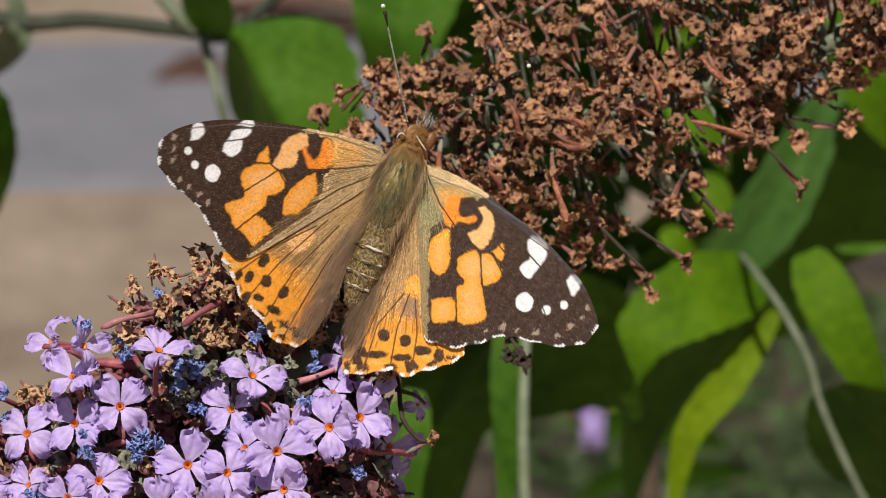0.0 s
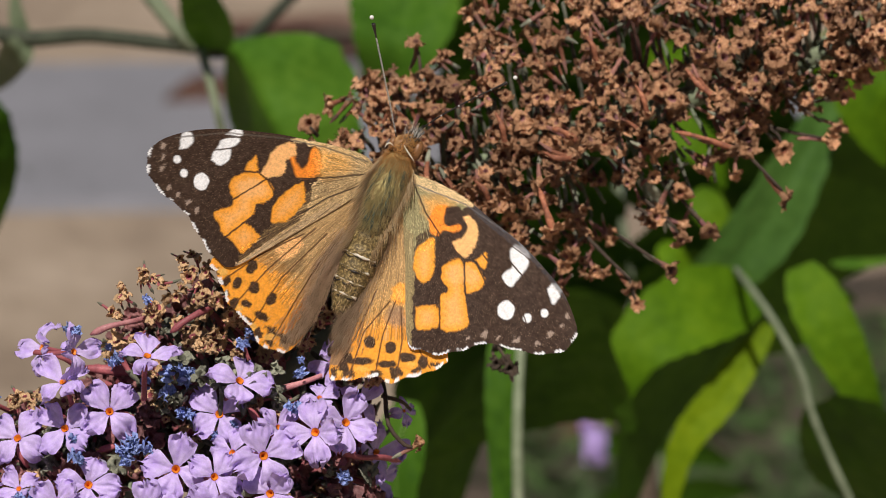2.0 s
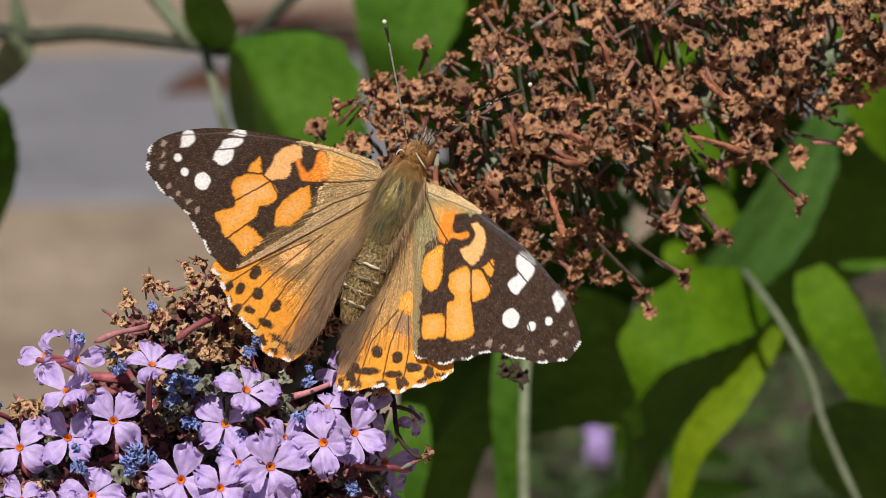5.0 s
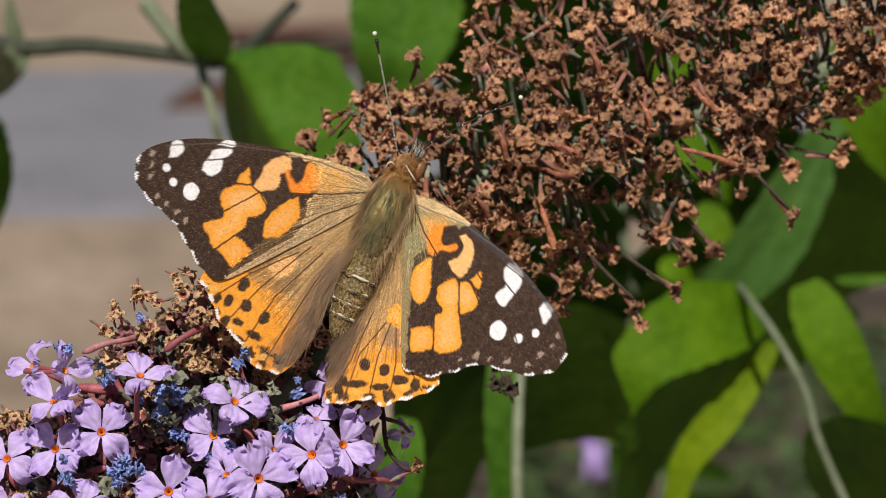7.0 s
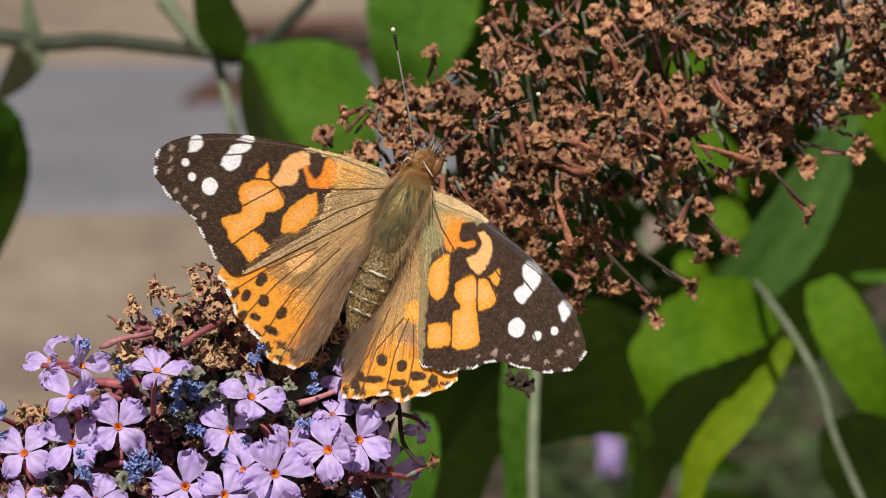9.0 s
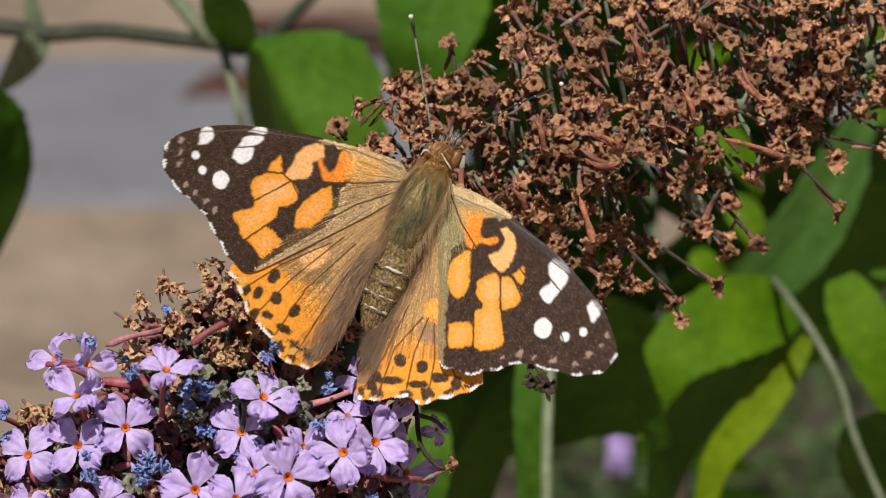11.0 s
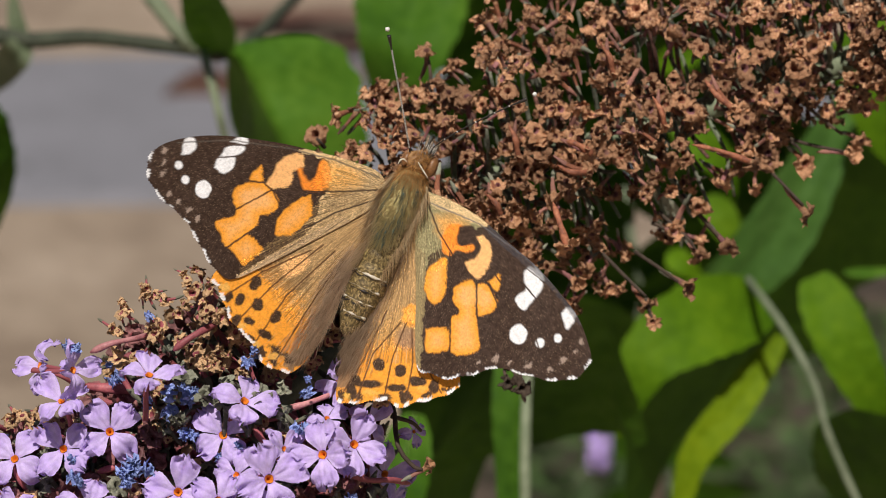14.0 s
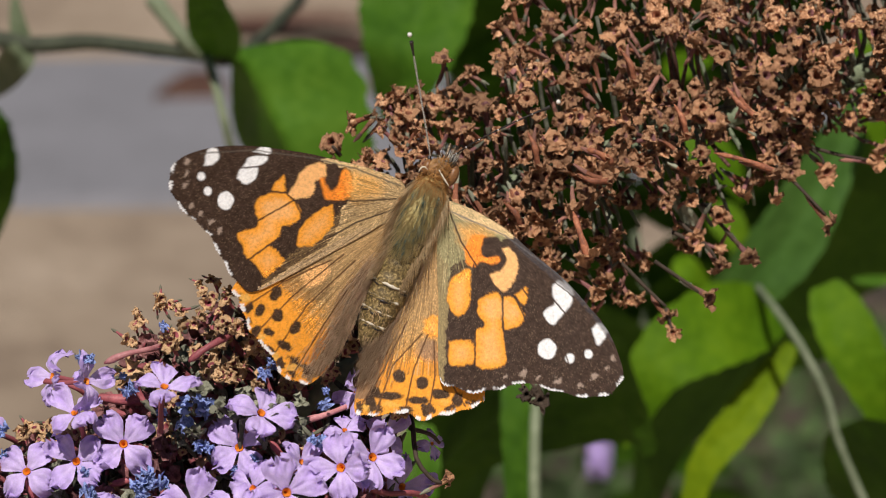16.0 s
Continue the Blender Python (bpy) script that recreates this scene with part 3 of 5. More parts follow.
butterfly = thing("butterfly", at(690, 350, -1.5), "orange and black painted butterfly with white-spotted wings spread on the panicle", "butterfly")
hind_right = wing("hindwing", butterfly, (730, 340),
                  [(744, 340), (775, 400), (800, 480), (815, 560), (822, 618), (815, 634), (790, 646), (762, 655), (737, 660), (719, 669), (700, 658), (680, 656), (650, 661),
                   (622, 663), (606, 654), (610, 610), (620, 560), (645, 490), (678, 420), (705, 365), (718, 335)], (4, 14), 18.5, 0.45, paint_hind_right,
                  "orange hindwing with dark spots and brown fur")
hind_left = wing("hindwing", butterfly, (668, 335),
                 [(672, 345), (655, 380), (632, 430), (612, 480), (596, 522), (575, 562), (550, 596), (526, 614), (500, 607), (480, 600), (470, 578), (446, 548), (426, 528),
                  (415, 502), (404, 475), (393, 455), (420, 425), (500, 380), (580, 340), (640, 318), (665, 322)], (7, 15), 23.7, 0.54, paint_hind_left,
                 "orange hindwing with dark spots and brown fur")
fore_right = wing("forewing", butterfly, (748, 300),
                  [(752, 290), (800, 307), (850, 334), (900, 374), (950, 413), (995, 458), (1030, 500), (1051, 545), (1058, 575), (1046, 598), (1020, 612), (985, 613), (950, 607),
                   (920, 600), (895, 594), (868, 602), (840, 610), (805, 616), (775, 608), (751, 597), (745, 540), (743, 460), (738, 390), (738, 320)], (8, 19), 20, 0.7, paint_fore_right,
                  "dark forewing with orange patches and white spots")
fore_left = wing("forewing", butterfly, (685, 290),
                 [(690, 300), (672, 262), (620, 243), (570, 232), (520, 222), (470, 216), (420, 212), (370, 214), (325, 224), (295, 239), (279, 262), (281, 290), (294, 315),
                  (315, 336), (341, 356), (355, 374), (371, 402), (388, 430), (405, 448), (432, 460), (500, 424), (560, 388), (620, 352), (665, 322)], (9, 18), 24, 0.7, paint_fore_left,
                 "dark forewing with orange patches and white spots")


def lathe(bm, a, b, za, zb, width, n=28, sides=28, flat=0.85, lump=0.0):
    """A rounded body from chart place a to b; width: half-width in chart units along 0..1."""
    pa, pb = at(*a, za), at(*b, zb)
    along = (pb - pa).normalized()
    side = along.cross(Vector((0, 0, 1))).normalized()
    up = side.cross(along)
    rings = []
    for i in range(n + 1):
        f = i / n
        c, r = pa.lerp(pb, f), max(width(f), 0.4) * UNIT
        ring = []
        for j in range(sides):
            t = 2 * math.pi * j / sides
            k = 1 + lump * noise.noise((c + side * math.cos(t) * r) * 900)
            ring.append(bm.verts.new(c + (side * math.cos(t) + up * math.sin(t) * flat) * r * k))
        rings.append(ring)
    for p, q in zip(rings, rings[1:]):
        for j in range(sides):
            bm.faces.new((p[j], p[(j + 1) % sides], q[(j + 1) % sides], q[j]))
    bm.faces.new(rings[0][::-1])
    bm.faces.new(rings[-1])
    bmesh.ops.recalc_face_normals(bm, faces=bm.faces)
    return bm


def oval(f, top, lean=1.0):
    return top * math.sqrt(max(0.0, 1 - (2 * f ** lean - 1) ** 2))


abdomen = part("abdomen", lathe(bmesh.new(), (618, 548), (694, 360), 0.4, 1.0, lambda f: 44 * (1 - (1 - f) ** 2.6) ** 0.6 * (1 - 0.18 * f) * (1 + 0.025 * math.sin(f * 44)), 60), M_BODY, butterfly,
               "furry olive-brown abdomen with pale rings")
for f, w in ((0.22, 0.9), (0.34, 1.0), (0.46, 1.0), (0.58, 0.9)):
    bm = bmesh.new()
    pa, pb = at(618, 548, 0.4), at(694, 360, 1.0)
    c = pa.lerp(pb, f)
    along = (pb - pa).normalized()
    side = along.cross(Vector((0, 0, 1))).normalized()
    up = side.cross(along)
    r = 44 * (1 - (1 - f) ** 2.6) ** 0.6 * (1 - 0.18 * f) * UNIT * 1.02
    line = [c + (side * math.cos(t) + up * math.sin(t) * 0.86) * r + along * 2 * UNIT * noise.noise((t * 4, f * 9, 0)) for t in np.linspace(0.75, 2.75, 24)]
    tube(bm, line, lambda g: 2.6 * UNIT * max(0.08, w * (0.15 + 1.7 * noise.noise((g * 7, f * 30, 1)))), 6)
    part("pale_ring", bm, M_BAND, abdomen, "thin pale ring")
    bm = bmesh.new()
    line = [c + (side * math.cos(t) + up * math.sin(t) * 0.86) * r * 0.98 - along * (5 + 3 * noise.noise((t * 3, f * 9, 4))) * UNIT for t in np.linspace(0.6, 2.9, 24)]
    tube(bm, line, lambda g: 2.4 * UNIT * max(0.1, 0.25 + 1.3 * noise.noise((g * 6, f * 30, 7))), 8)
    part("dark_ring", bm, M_DARK, abdomen, "broken dark ring")
thorax = part("thorax", lathe(bmesh.new(), (676, 385), (738, 245), 0.8, 1.3, lambda f: oval(f, 37, 0.9), 26, 26, 0.98, 0.06), M_VELVET, butterfly, "thorax under greenish-gold fur")
head = part("head", lathe(bmesh.new(), (728, 262), (744, 222), 1.7, 1.7, lambda f: oval(f, 23), 20, 22, 0.85, 0.08), M_HEAD, butterfly, "small furry head")
for x, y, s in ((760, 249, 1), (716, 236, -1)):
    bm = bmesh.new()
    bmesh.ops.create_uvsphere(bm, u_segments=20, v_segments=14, radius=(14 if s > 0 else 10) * UNIT)
    bmesh.ops.scale(bm, vec=(0.75, 1.4, 0.9), verts=bm.verts)
    bmesh.ops.rotate(bm, matrix=Matrix.Rotation(-0.35, 3, "Z"), verts=bm.verts)
    bmesh.ops.translate(bm, vec=at(x, y, 2.0), verts=bm.verts)
    part("eye", bm, M_EYE, head, "brown compound eye")
    bm = bmesh.new()
    arc = ((737, 240), (742, 249), (748, 258), (755, 268)) if s > 0 else ((702, 245), (706, 238), (712, 236), (718, 241))
    tube(bm, spline([at(*q, 3.35) for q in arc], 12), lambda g: 1.15 * UNIT * (0.35 + math.sin(math.pi * g) + 0.5 * noise.noise((g * 8, s, 0))), 6)
    part("pale_brow", bm, M_BAND, head, "white scale line round the eye")
for a, b, c in (((740, 234), (749, 214), (755, 194)), ((746, 236), (757, 214), (764, 200)), ((752, 238), (765, 220), (774, 207))):
    bm = bmesh.new()
    tube(bm, spline([at(*a, 2.0), at(*b, 2.4), at(*c, 2.0)], 10), lambda g: 3.0 * UNIT * (0.3 + 0.7 * math.sin(math.pi * (0.25 + 0.7 * g))), 8, wobble=0.1)
    part("palp", bm, M_PALP, head, "upturned scaly palp")
for pts, tip in ((((723, 226, 2.0), (710, 160, 5), (693, 80, 8), (681, 22, 10)), (678, 11, 10.4)), (((760, 216, 2.0), (800, 188, 4), (870, 150, 5), (922, 126, 5.5)), (936, 117, 5.6))):
    bm = bmesh.new()
    line = spline([at(*p) for p in pts], 80)
    tube(bm, line, lambda g: (1.35 + 2.3 * max(0.0, g - 0.86) / 0.14) * UNIT, 8)
    antenna = part("antenna", bm, M_DARK, head, "thin dark antenna ringed with white")
    for i in range(4, 68, 1 if tip[0] < 800 else 12):
        bm = bmesh.new()
        p, q = line[i], line[i].lerp(line[i + 1], 0.7 if tip[0] < 800 else 0.6)
        tube(bm, [p, q], 1.5 * UNIT, 8)
        part("pale_ring", bm, M_PALE if tip[0] > 800 else M_BROW, antenna)
    bm = bmesh.new()
    bmesh.ops.create_uvsphere(bm, u_segments=12, v_segments=8, radius=4.0 * UNIT)
    bmesh.ops.translate(bm, vec=at(*tip), verts=bm.verts)
    part("antenna_tip", bm, M_PALE, antenna, "white club tip")
for name, mat, label in (("pale_palp_hair", M_BROW, "pale bristles on the palps"), ("dark_palp_hair", M_DARK, "dark bristles on the palps")):
    whisk = random.Random(len(name) * 7)
    hairs = []
    for _ in range(34):
        f = whisk.random()
        hairs.append((at(736 + 22 * f, 238 - 4 * f, 2.6), at(745 + 28 * f + whisk.gauss(0, 3), 194 + 14 * f + whisk.uniform(0, 16), 2.7 + whisk.uniform(-0.3, 0.5)), 0.75 * UNIT))
    strands(name, hairs, mat, head, label)
# the curled tongue and three pairs of legs hold on to the florets below
for a, b, c in (((700, 300, 0), (660, 330, -3), (640, 360, -7)), ((720, 300, 0), (765, 330, -3), (775, 372, -7)), ((690, 340, 0), (650, 390, -4), (632, 440, -8)),
                ((715, 345, 0), (742, 400, -4), (728, 455, -8)), ((726, 270, 0), (752, 280, -5), (768, 312, -14)), ((712, 262, 0), (696, 262, -5), (684, 272, -14))):
    bm = bmesh.new()
    tube(bm, spline([at(*a), at(*b), at(*c)], 10), (4.5 * UNIT, 2.2 * UNIT), 7)
    part("leg", bm, M_DARK, butterfly, "thin dark leg")

rnd = random.Random(5)
hairs, sides_fur, collar = [], [], []
for _ in range(5200):
    f, t = rnd.random(), rnd.uniform(-1, 1)
    c = NOSE.lerp(Vector((676, 385)), f) if f < 1 else NOSE
    w = oval(0.08 + 0.86 * (1 - f), 37) * t
    x, y = c.x - AXIS.y * w, c.y + AXIS.x * w
    h = 1.2 + 2.5 * math.sqrt(max(0, 1 - t * t)) * min(1, 4 * f + 0.3)
    way = Vector((-AXIS.x * 24 - AXIS.y * t * 9, -AXIS.y * 24 + AXIS.x * t * 9))
    k = rnd.uniform(0.35, 1.0)
    (collar if f + rnd.gauss(0, 0.09) + 0.10 * (1 - abs(t)) < 0.30 else sides_fur if abs(t) + rnd.gauss(0, 0.15) > 0.62 else hairs).append((at(x, y, h - 0.6), at(x + way.x * k + rnd.gauss(0, 5), y + way.y * k + rnd.gauss(0, 5), h + rnd.uniform(-0.25, 0.12)), 0.26 * UNIT))
for _ in range(520):
    f, t = rnd.random(), rnd.uniform(-1, 1)
    c = Vector((730, 268)).lerp(Vector((748, 220)), f)
    w = oval(0.05 + 0.9 * f, 22) * t
    x, y = c.x - AXIS.y * w, c.y + AXIS.x * w
    h = 1.7 + 1.7 * math.sqrt(max(0, 1 - t * t))
    collar.append((at(x, y, h - 0.3), at(x + rnd.gauss(0, 5) + t * 4, y + rnd.gauss(2, 6), h + rnd.uniform(-0.1, 0.2)), 0.45 * UNIT))
dark = []
for _ in range(420):
    f, t = rnd.uniform(0.25, 1.0), rnd.uniform(-0.95, 0.95)
    if noise.noise((t * 4, f * 3, 6)) < 0.05:
        continue
    c = NOSE.lerp(Vector((676, 385)), f)
    w = oval(0.08 + 0.86 * (1 - f), 37) * t
    x, y = c.x - AXIS.y * w, c.y + AXIS.x * w
    h = 1.4 + 2.5 * math.sqrt(max(0, 1 - t * t))
    k = rnd.uniform(8, 22)
    dark.append((at(x, y, h - 0.4), at(x - AXIS.x * k - AXIS.y * t * 5, y - AXIS.y * k + AXIS.x * t * 5, h - 0.1), 0.45 * UNIT))
strands("dark_fur", dark, M_DARK_FUR, butterfly, "dark blue-green streaks in the thorax fur")
for _ in range(620):
    f, s = rnd.uniform(0.2, 1.25), rnd.choice((-1, 1))
    c = NOSE.lerp(Vector((676, 385)), f)
    w = s * (oval(min(0.9, max(0.1, 0.08 + 0.86 * (1 - f))), 40) * 0.8 + rnd.uniform(0, 6))
    x, y = c.x - AXIS.y * w, c.y + AXIS.x * w
    k = rnd.uniform(22, 48)
    out = s * rnd.uniform(0.1, 0.55)
    sides_fur.append((at(x, y, 2.2), at(x + (-AXIS.x - AXIS.y * out) * k, y + (-AXIS.y + AXIS.x * out) * k, 2.6 + 0.03 * k * abs(out) * 2), 0.4 * UNIT))
strands("collar_fur", collar, M_COLLAR_FUR, butterfly, "tawny orange collar and head fur")
strands("shoulder_fur", sides_fur, M_FUR, butterfly, "tawny fur on the shoulders")
strands("thorax_fur", hairs, M_THORAX_FUR, butterfly, "soft greenish-gold thorax fur")
hairs = []
for _ in range(260):
    f, t = rnd.random() ** 0.8, rnd.uniform(-1, 1)
    c = Vector((694, 360)).lerp(Vector((622, 540)), f)
    w = 38 * (1 - 0.6 * f * f) * t
    x, y = c.x - AXIS.y * w, c.y + AXIS.x * w
    h = 0.6 + 2.2 * math.sqrt(max(0, 1 - t * t))
    k = rnd.uniform(6, 16) * (1 - 0.5 * f)
    hairs.append((at(x, y, h - 0.3), at(x - AXIS.x * k - AXIS.y * t * 4, y - AXIS.y * k + AXIS.x * t * 4, h + 0.05), 0.35 * UNIT))
strands("abdomen_fur", hairs, M_FUR, abdomen, "short tawny fur")
for ob, hinge, inner in ((hind_right, (722, 345), [(700, 380), (668, 440), (640, 500), (622, 555), (612, 605)]), (hind_left, (672, 345), [(650, 390), (625, 440), (605, 495), (580, 545), (552, 588)])):
    hairs = []
    s = 1 if ob is hind_right else -1
    for _ in range(1500):
        f = rnd.random()
        q = spline([(*p, 0) for p in inner], 20)[int(f * 19.9)]
        depth = abs(rnd.gauss(0, 1))
        x, y = q.x + s * depth * (14 + 9 * f), q.y + rnd.uniform(-10, 10)
        way = (Vector((x, y)) - Vector(hinge)).normalized()
        way = Vector((way.x - s * 0.16 * rnd.random(), way.y))
        k = rnd.uniform(24, 78) * (1 - 0.5 * f * f)
        off = abs(aside(x, y)) * UNIT * 1000
        h = 0.55 + off * (0.335 if s > 0 else 0.439) - 0.0012 * off * off
        hairs.append((at(x, y, h), at(x + way.x * k, y + way.y * k, h + k * 0.008 + rnd.uniform(0.0, 0.10)), 0.27 * UNIT))
    strands("wing_fur", hairs, M_SMOKE, ob, "long tawny hairs along the inner edge")

# ---- florets ----


def corolla_mesh(seed):
    """Four broad rounded lobes, crinkled at their edge and arched over, that spread from a narrow throat; radius 1."""
    r = random.Random(seed)
    across, long_ = 26, 14
    ring = [Vector((0.13 * math.cos(t), 0.13 * math.sin(t), -0.16)) for t in (2 * math.pi * (j - across / 2) / (4 * across) for j in range(4 * across))]
    verts, faces = list(ring), []
    tint = [(0.52, 0.32, 0.80)] * len(ring)
    for k in range(4):
        a = k * math.pi / 2 + r.uniform(-0.12, 0.12)
        out, along = Vector((math.cos(a), math.sin(a), 0)), Vector((-math.sin(a), math.cos(a), 0))
        size, wide = r.uniform(0.88, 1.06), r.uniform(0.40, 0.47)
        curl, twist, arch, notch, phase = r.choice((r.uniform(-0.6, -0.2), r.uniform(-0.3, 0.15), r.uniform(-0.1, 0.35))), r.uniform(-0.6, 0.6), r.uniform(-0.30, 0.16), r.uniform(-0.02, 0.13), r.uniform(0, 9)
        before = [(k * across + j) % (4 * across) for j in range(across + 1)]
        for i in range(1, long_ + 1):
            v = i / long_
            row = []
            for j in range(across + 1):
                w = j / across * 2 - 1
                half = (wide - 0.05 * math.log(1 + math.exp((wide - 0.10 - 0.72 * v) / 0.05))) * (1 if v < 0.70 else math.sqrt(max(0.0, 1 - ((v - 0.70) / 0.315) ** 2.6)))
                tip = 1 - notch * math.exp(-(w * 3.0) ** 2) * v ** 4 - 0.10 * v * w * w
                crinkle = 1 + 0.18 * v * v * noise.noise((w * 2.6 + phase, v * 3, seed)) + 0.11 * v ** 3 * noise.noise((w * 5 + phase, v * 5, seed)) + 0.17 * v ** 4 * noise.noise((w * 7 + phase, v * 4, seed)) + 0.21 * v ** 6 * noise.noise((w * 15 + phase, v * 6, seed))
                p = out * (0.14 + 0.86 * v * tip * size * crinkle) + along * w * half * (crinkle + 0.16 * v * abs(w) ** 5 * noise.noise((v * 14 + phase, w, seed + 6)))
                p.z = -0.16 * (1 - v) ** 2.2 + 0.10 * math.sin(v * 3.0) + curl * v * v + twist * w * v * v * 0.45 + arch * w * w * v + 0.17 * v * noise.noise((w * 1.5 + phase, v * 2.0, seed + 4))
                p.z += 0.12 * v ** 1.5 * noise.noise((w * 3.4 + phase, v * 3.6, seed + 8)) + 0.12 * v ** 4 * math.sin(w * 8 + phase) - 0.05 * math.exp(-(w * 5) ** 2) * math.sin(v * 3)
                row.append(len(verts))
                verts.append(p)
                pale = max(0.0, min(1.0, 0.98 - 0.55 * v + 0.5 * noise.noise((w * 2.2 + phase, v * 2.5, seed + 2)) - 0.15 * abs(noise.noise((w * 9 + phase, v * 1.5, seed)))))
                tint.append([p0 + (p1 - p0) * pale for p0, p1 in zip((0.44, 0.29, 0.705), (0.67, 0.525, 0.86))])
            faces += [(before[j], before[j + 1], row[j + 1], row[j]) for j in range(across)]
            before = row
    data = mesh_from("floret", verts, faces, mats=(M_PETAL,))
    data.color_attributes.new("paint", "FLOAT_COLOR", "POINT").data.foreach_set("color", [q for one in tint for q in (*one, 1.0)])
    return data


def tube_mesh(name, mat, bend, seed):
    """A floret's slender tube of length 1 that hangs from the origin down -z."""
    bm = bmesh.new()
    line = [Vector((bend * (f * f), 0.03 * math.sin(f * 5 + seed), -f)) for f in np.linspace(0, 1, 9)]
    tube(bm, line, lambda f: 0.085 * (1.25 - 0.9 * f + 0.9 * f * f), 10)
    bm.faces.ensure_lookup_table()
    bmesh.ops.delete(bm, geom=[bm.faces[len(bm.faces) - 2]], context="FACES_ONLY")      # open at the throat
    data = bpy.data.meshes.new(name)
    bm.to_mesh(data)
    bm.free()
    for p in data.polygons:
        p.use_smooth = True
    data.materials.append(mat)
    return data


def throat_mesh():
    around, verts, faces = 20, [], []
    for i, (r, z) in enumerate(((0.122, -0.13), (0.10, -0.150), (0.065, -0.20), (0.02, -0.42))):
        verts += [(r * (1 + 0.08 * math.sin(4 * t)) * math.cos(t), r * (1 + 0.08 * math.sin(4 * t)) * math.sin(t), z) for t in (2 * math.pi * j / around for j in range(around))]
    for i in range(3):
        faces += [(i * around + j, i * around + (j + 1) % around, (i + 1) * around + (j + 1) % around, (i + 1) * around + j) for j in range(around)]
    faces.append(tuple(range(3 * around, 4 * around)))
    return mesh_from("throat", verts, faces, mats=(M_THROAT,))


def dry_mesh(seed, mats=None):
    """A dried floret of width 1: four crumpled lobes rolled out from an open mouth, on a shrunken tube and a downy calyx, hanging down -z from its mouth."""
    r = random.Random(seed)
    verts, faces, slots = [], [], []
    around, lobes = 32, r.choice((4, 4, 4, 5))
    bend, ph = r.uniform(-0.25, 0.25), r.uniform(0, 6)
    curl = [r.choice((r.uniform(-3.4, -1.6), r.uniform(-2.2, -0.8), r.uniform(1.2, 2.6))) for _ in range(lobes)]
    size = [r.uniform(0.7, 1.25) for _ in range(lobes)]
    gape = r.uniform(0.13, 0.235)
    wall = [(-1.9, 0.05), (-1.55, 0.12), (-1.25, 0.13), (-1.22, 0.10), (-0.8, 0.125), (-0.4, 0.145), (-0.12, 0.18)]
    mouth = [(-0.42, 0.07), (-0.16, gape * 0.64), (0.0, gape)]
    rows = [(z, rad, 0.0) for z, rad in wall + mouth] + [(0.0, 0.0, s) for s in (0.22, 0.42, 0.62, 0.82, 1.0)]
    for z, rad, s in rows:
        for j in range(around):
            t = 2 * math.pi * j / around
            u = (t - ph) * lobes / (2 * math.pi)
            k, open_ = round(u) % lobes, abs(math.cos(math.pi * (u - round(u)))) ** 0.7
            if s:
                bent = curl[k] * s * open_
                long_ = 0.44 * size[k] * (0.22 + 0.78 * open_) / max(0.3, abs(curl[k]) * open_)
                rad2 = gape + long_ * math.sin(abs(bent)) + 0.10 * s
                p = Vector((rad2 * math.cos(t), rad2 * math.sin(t), math.copysign(long_ * (1 - math.cos(bent)), bent) + 0.07 * s * math.sin((2.2 * lobes + 0.3) * t + seed * 2)))
                p += Vector([noise.noise(p * 4.5 + Vector((seed * 3, d * 7, 0))) for d in range(3)]) * (0.08 + 0.20 * s)
                p += Vector([noise.noise(p * 8 + Vector((seed * 3, d * 7, 0))) for d in range(3)]) * (0.05 + 0.10 * s)
            else:
                b = bend * (z + 0.3) ** 2 if z < -0.3 else 0
                q = rad * (1 + 0.3 * noise.noise((math.cos(t) * 1.3, math.sin(t) * 1.3 + z * 3, seed)))
                p = Vector((b + q * math.cos(t), q * math.sin(t), z))
            verts.append(p)
    steps = [(i, i + 1) for i in range(len(wall) - 1)] + [(i, i + 1) for i in range(len(wall), len(rows) - 1)] + [(len(wall) - 1, len(wall) + 2)]
    for a, b in steps:
        for j in range(around):
            faces.append((a * around + j, a * around + (j + 1) % around, b * around + (j + 1) % around, b * around + j))
            slots.append(2 if a < 3 else 1 if a < 5 or len(wall) <= a < len(wall) + 2 else 0)
    return mesh_from("dry_floret", verts, faces, slots, mats or (M_DRY, M_DRY_TUBE, M_CALYX))


def shrivelled_mesh(seed):
    """A shrivelled blue floret: one crumpled, much folded scrap; width about 1."""
    r = random.Random(seed)
    around, rings, verts = 44, 7, [(0, 0, -0.1)]
    for i in range(1, rings + 1):
        f = i / rings
        for j in range(around):
            t = 2 * math.pi * j / around
            rad = 0.5 * f * (0.75 + 0.45 * noise.noise((math.cos(t) * 2, math.sin(t) * 2, seed * 5)) + 0.25 * math.cos(4 * t + seed))
            p = Vector((rad * math.cos(t), rad * math.sin(t), 0.30 * f * math.sin(5 * t + 3 * f + seed) + 0.25 * noise.noise((t * 2.2, f * 4, seed)) - 0.12 * f))
            verts.append(p + Vector([noise.noise(p * 6 + Vector((d * 9, seed, 0))) for d in range(3)]) * 0.26)
    faces = [(0, 1 + j, 1 + (j + 1) % around) for j in range(around)]
    for i in range(rings - 1):
        faces += [(1 + i * around + j, 1 + (i + 1) * around + j, 1 + (i + 1) * around + (j + 1) % around, 1 + i * around + (j + 1) % around) for j in range(around)]
    return mesh_from("withered_floret", verts, faces, mats=(M_BLUE,))


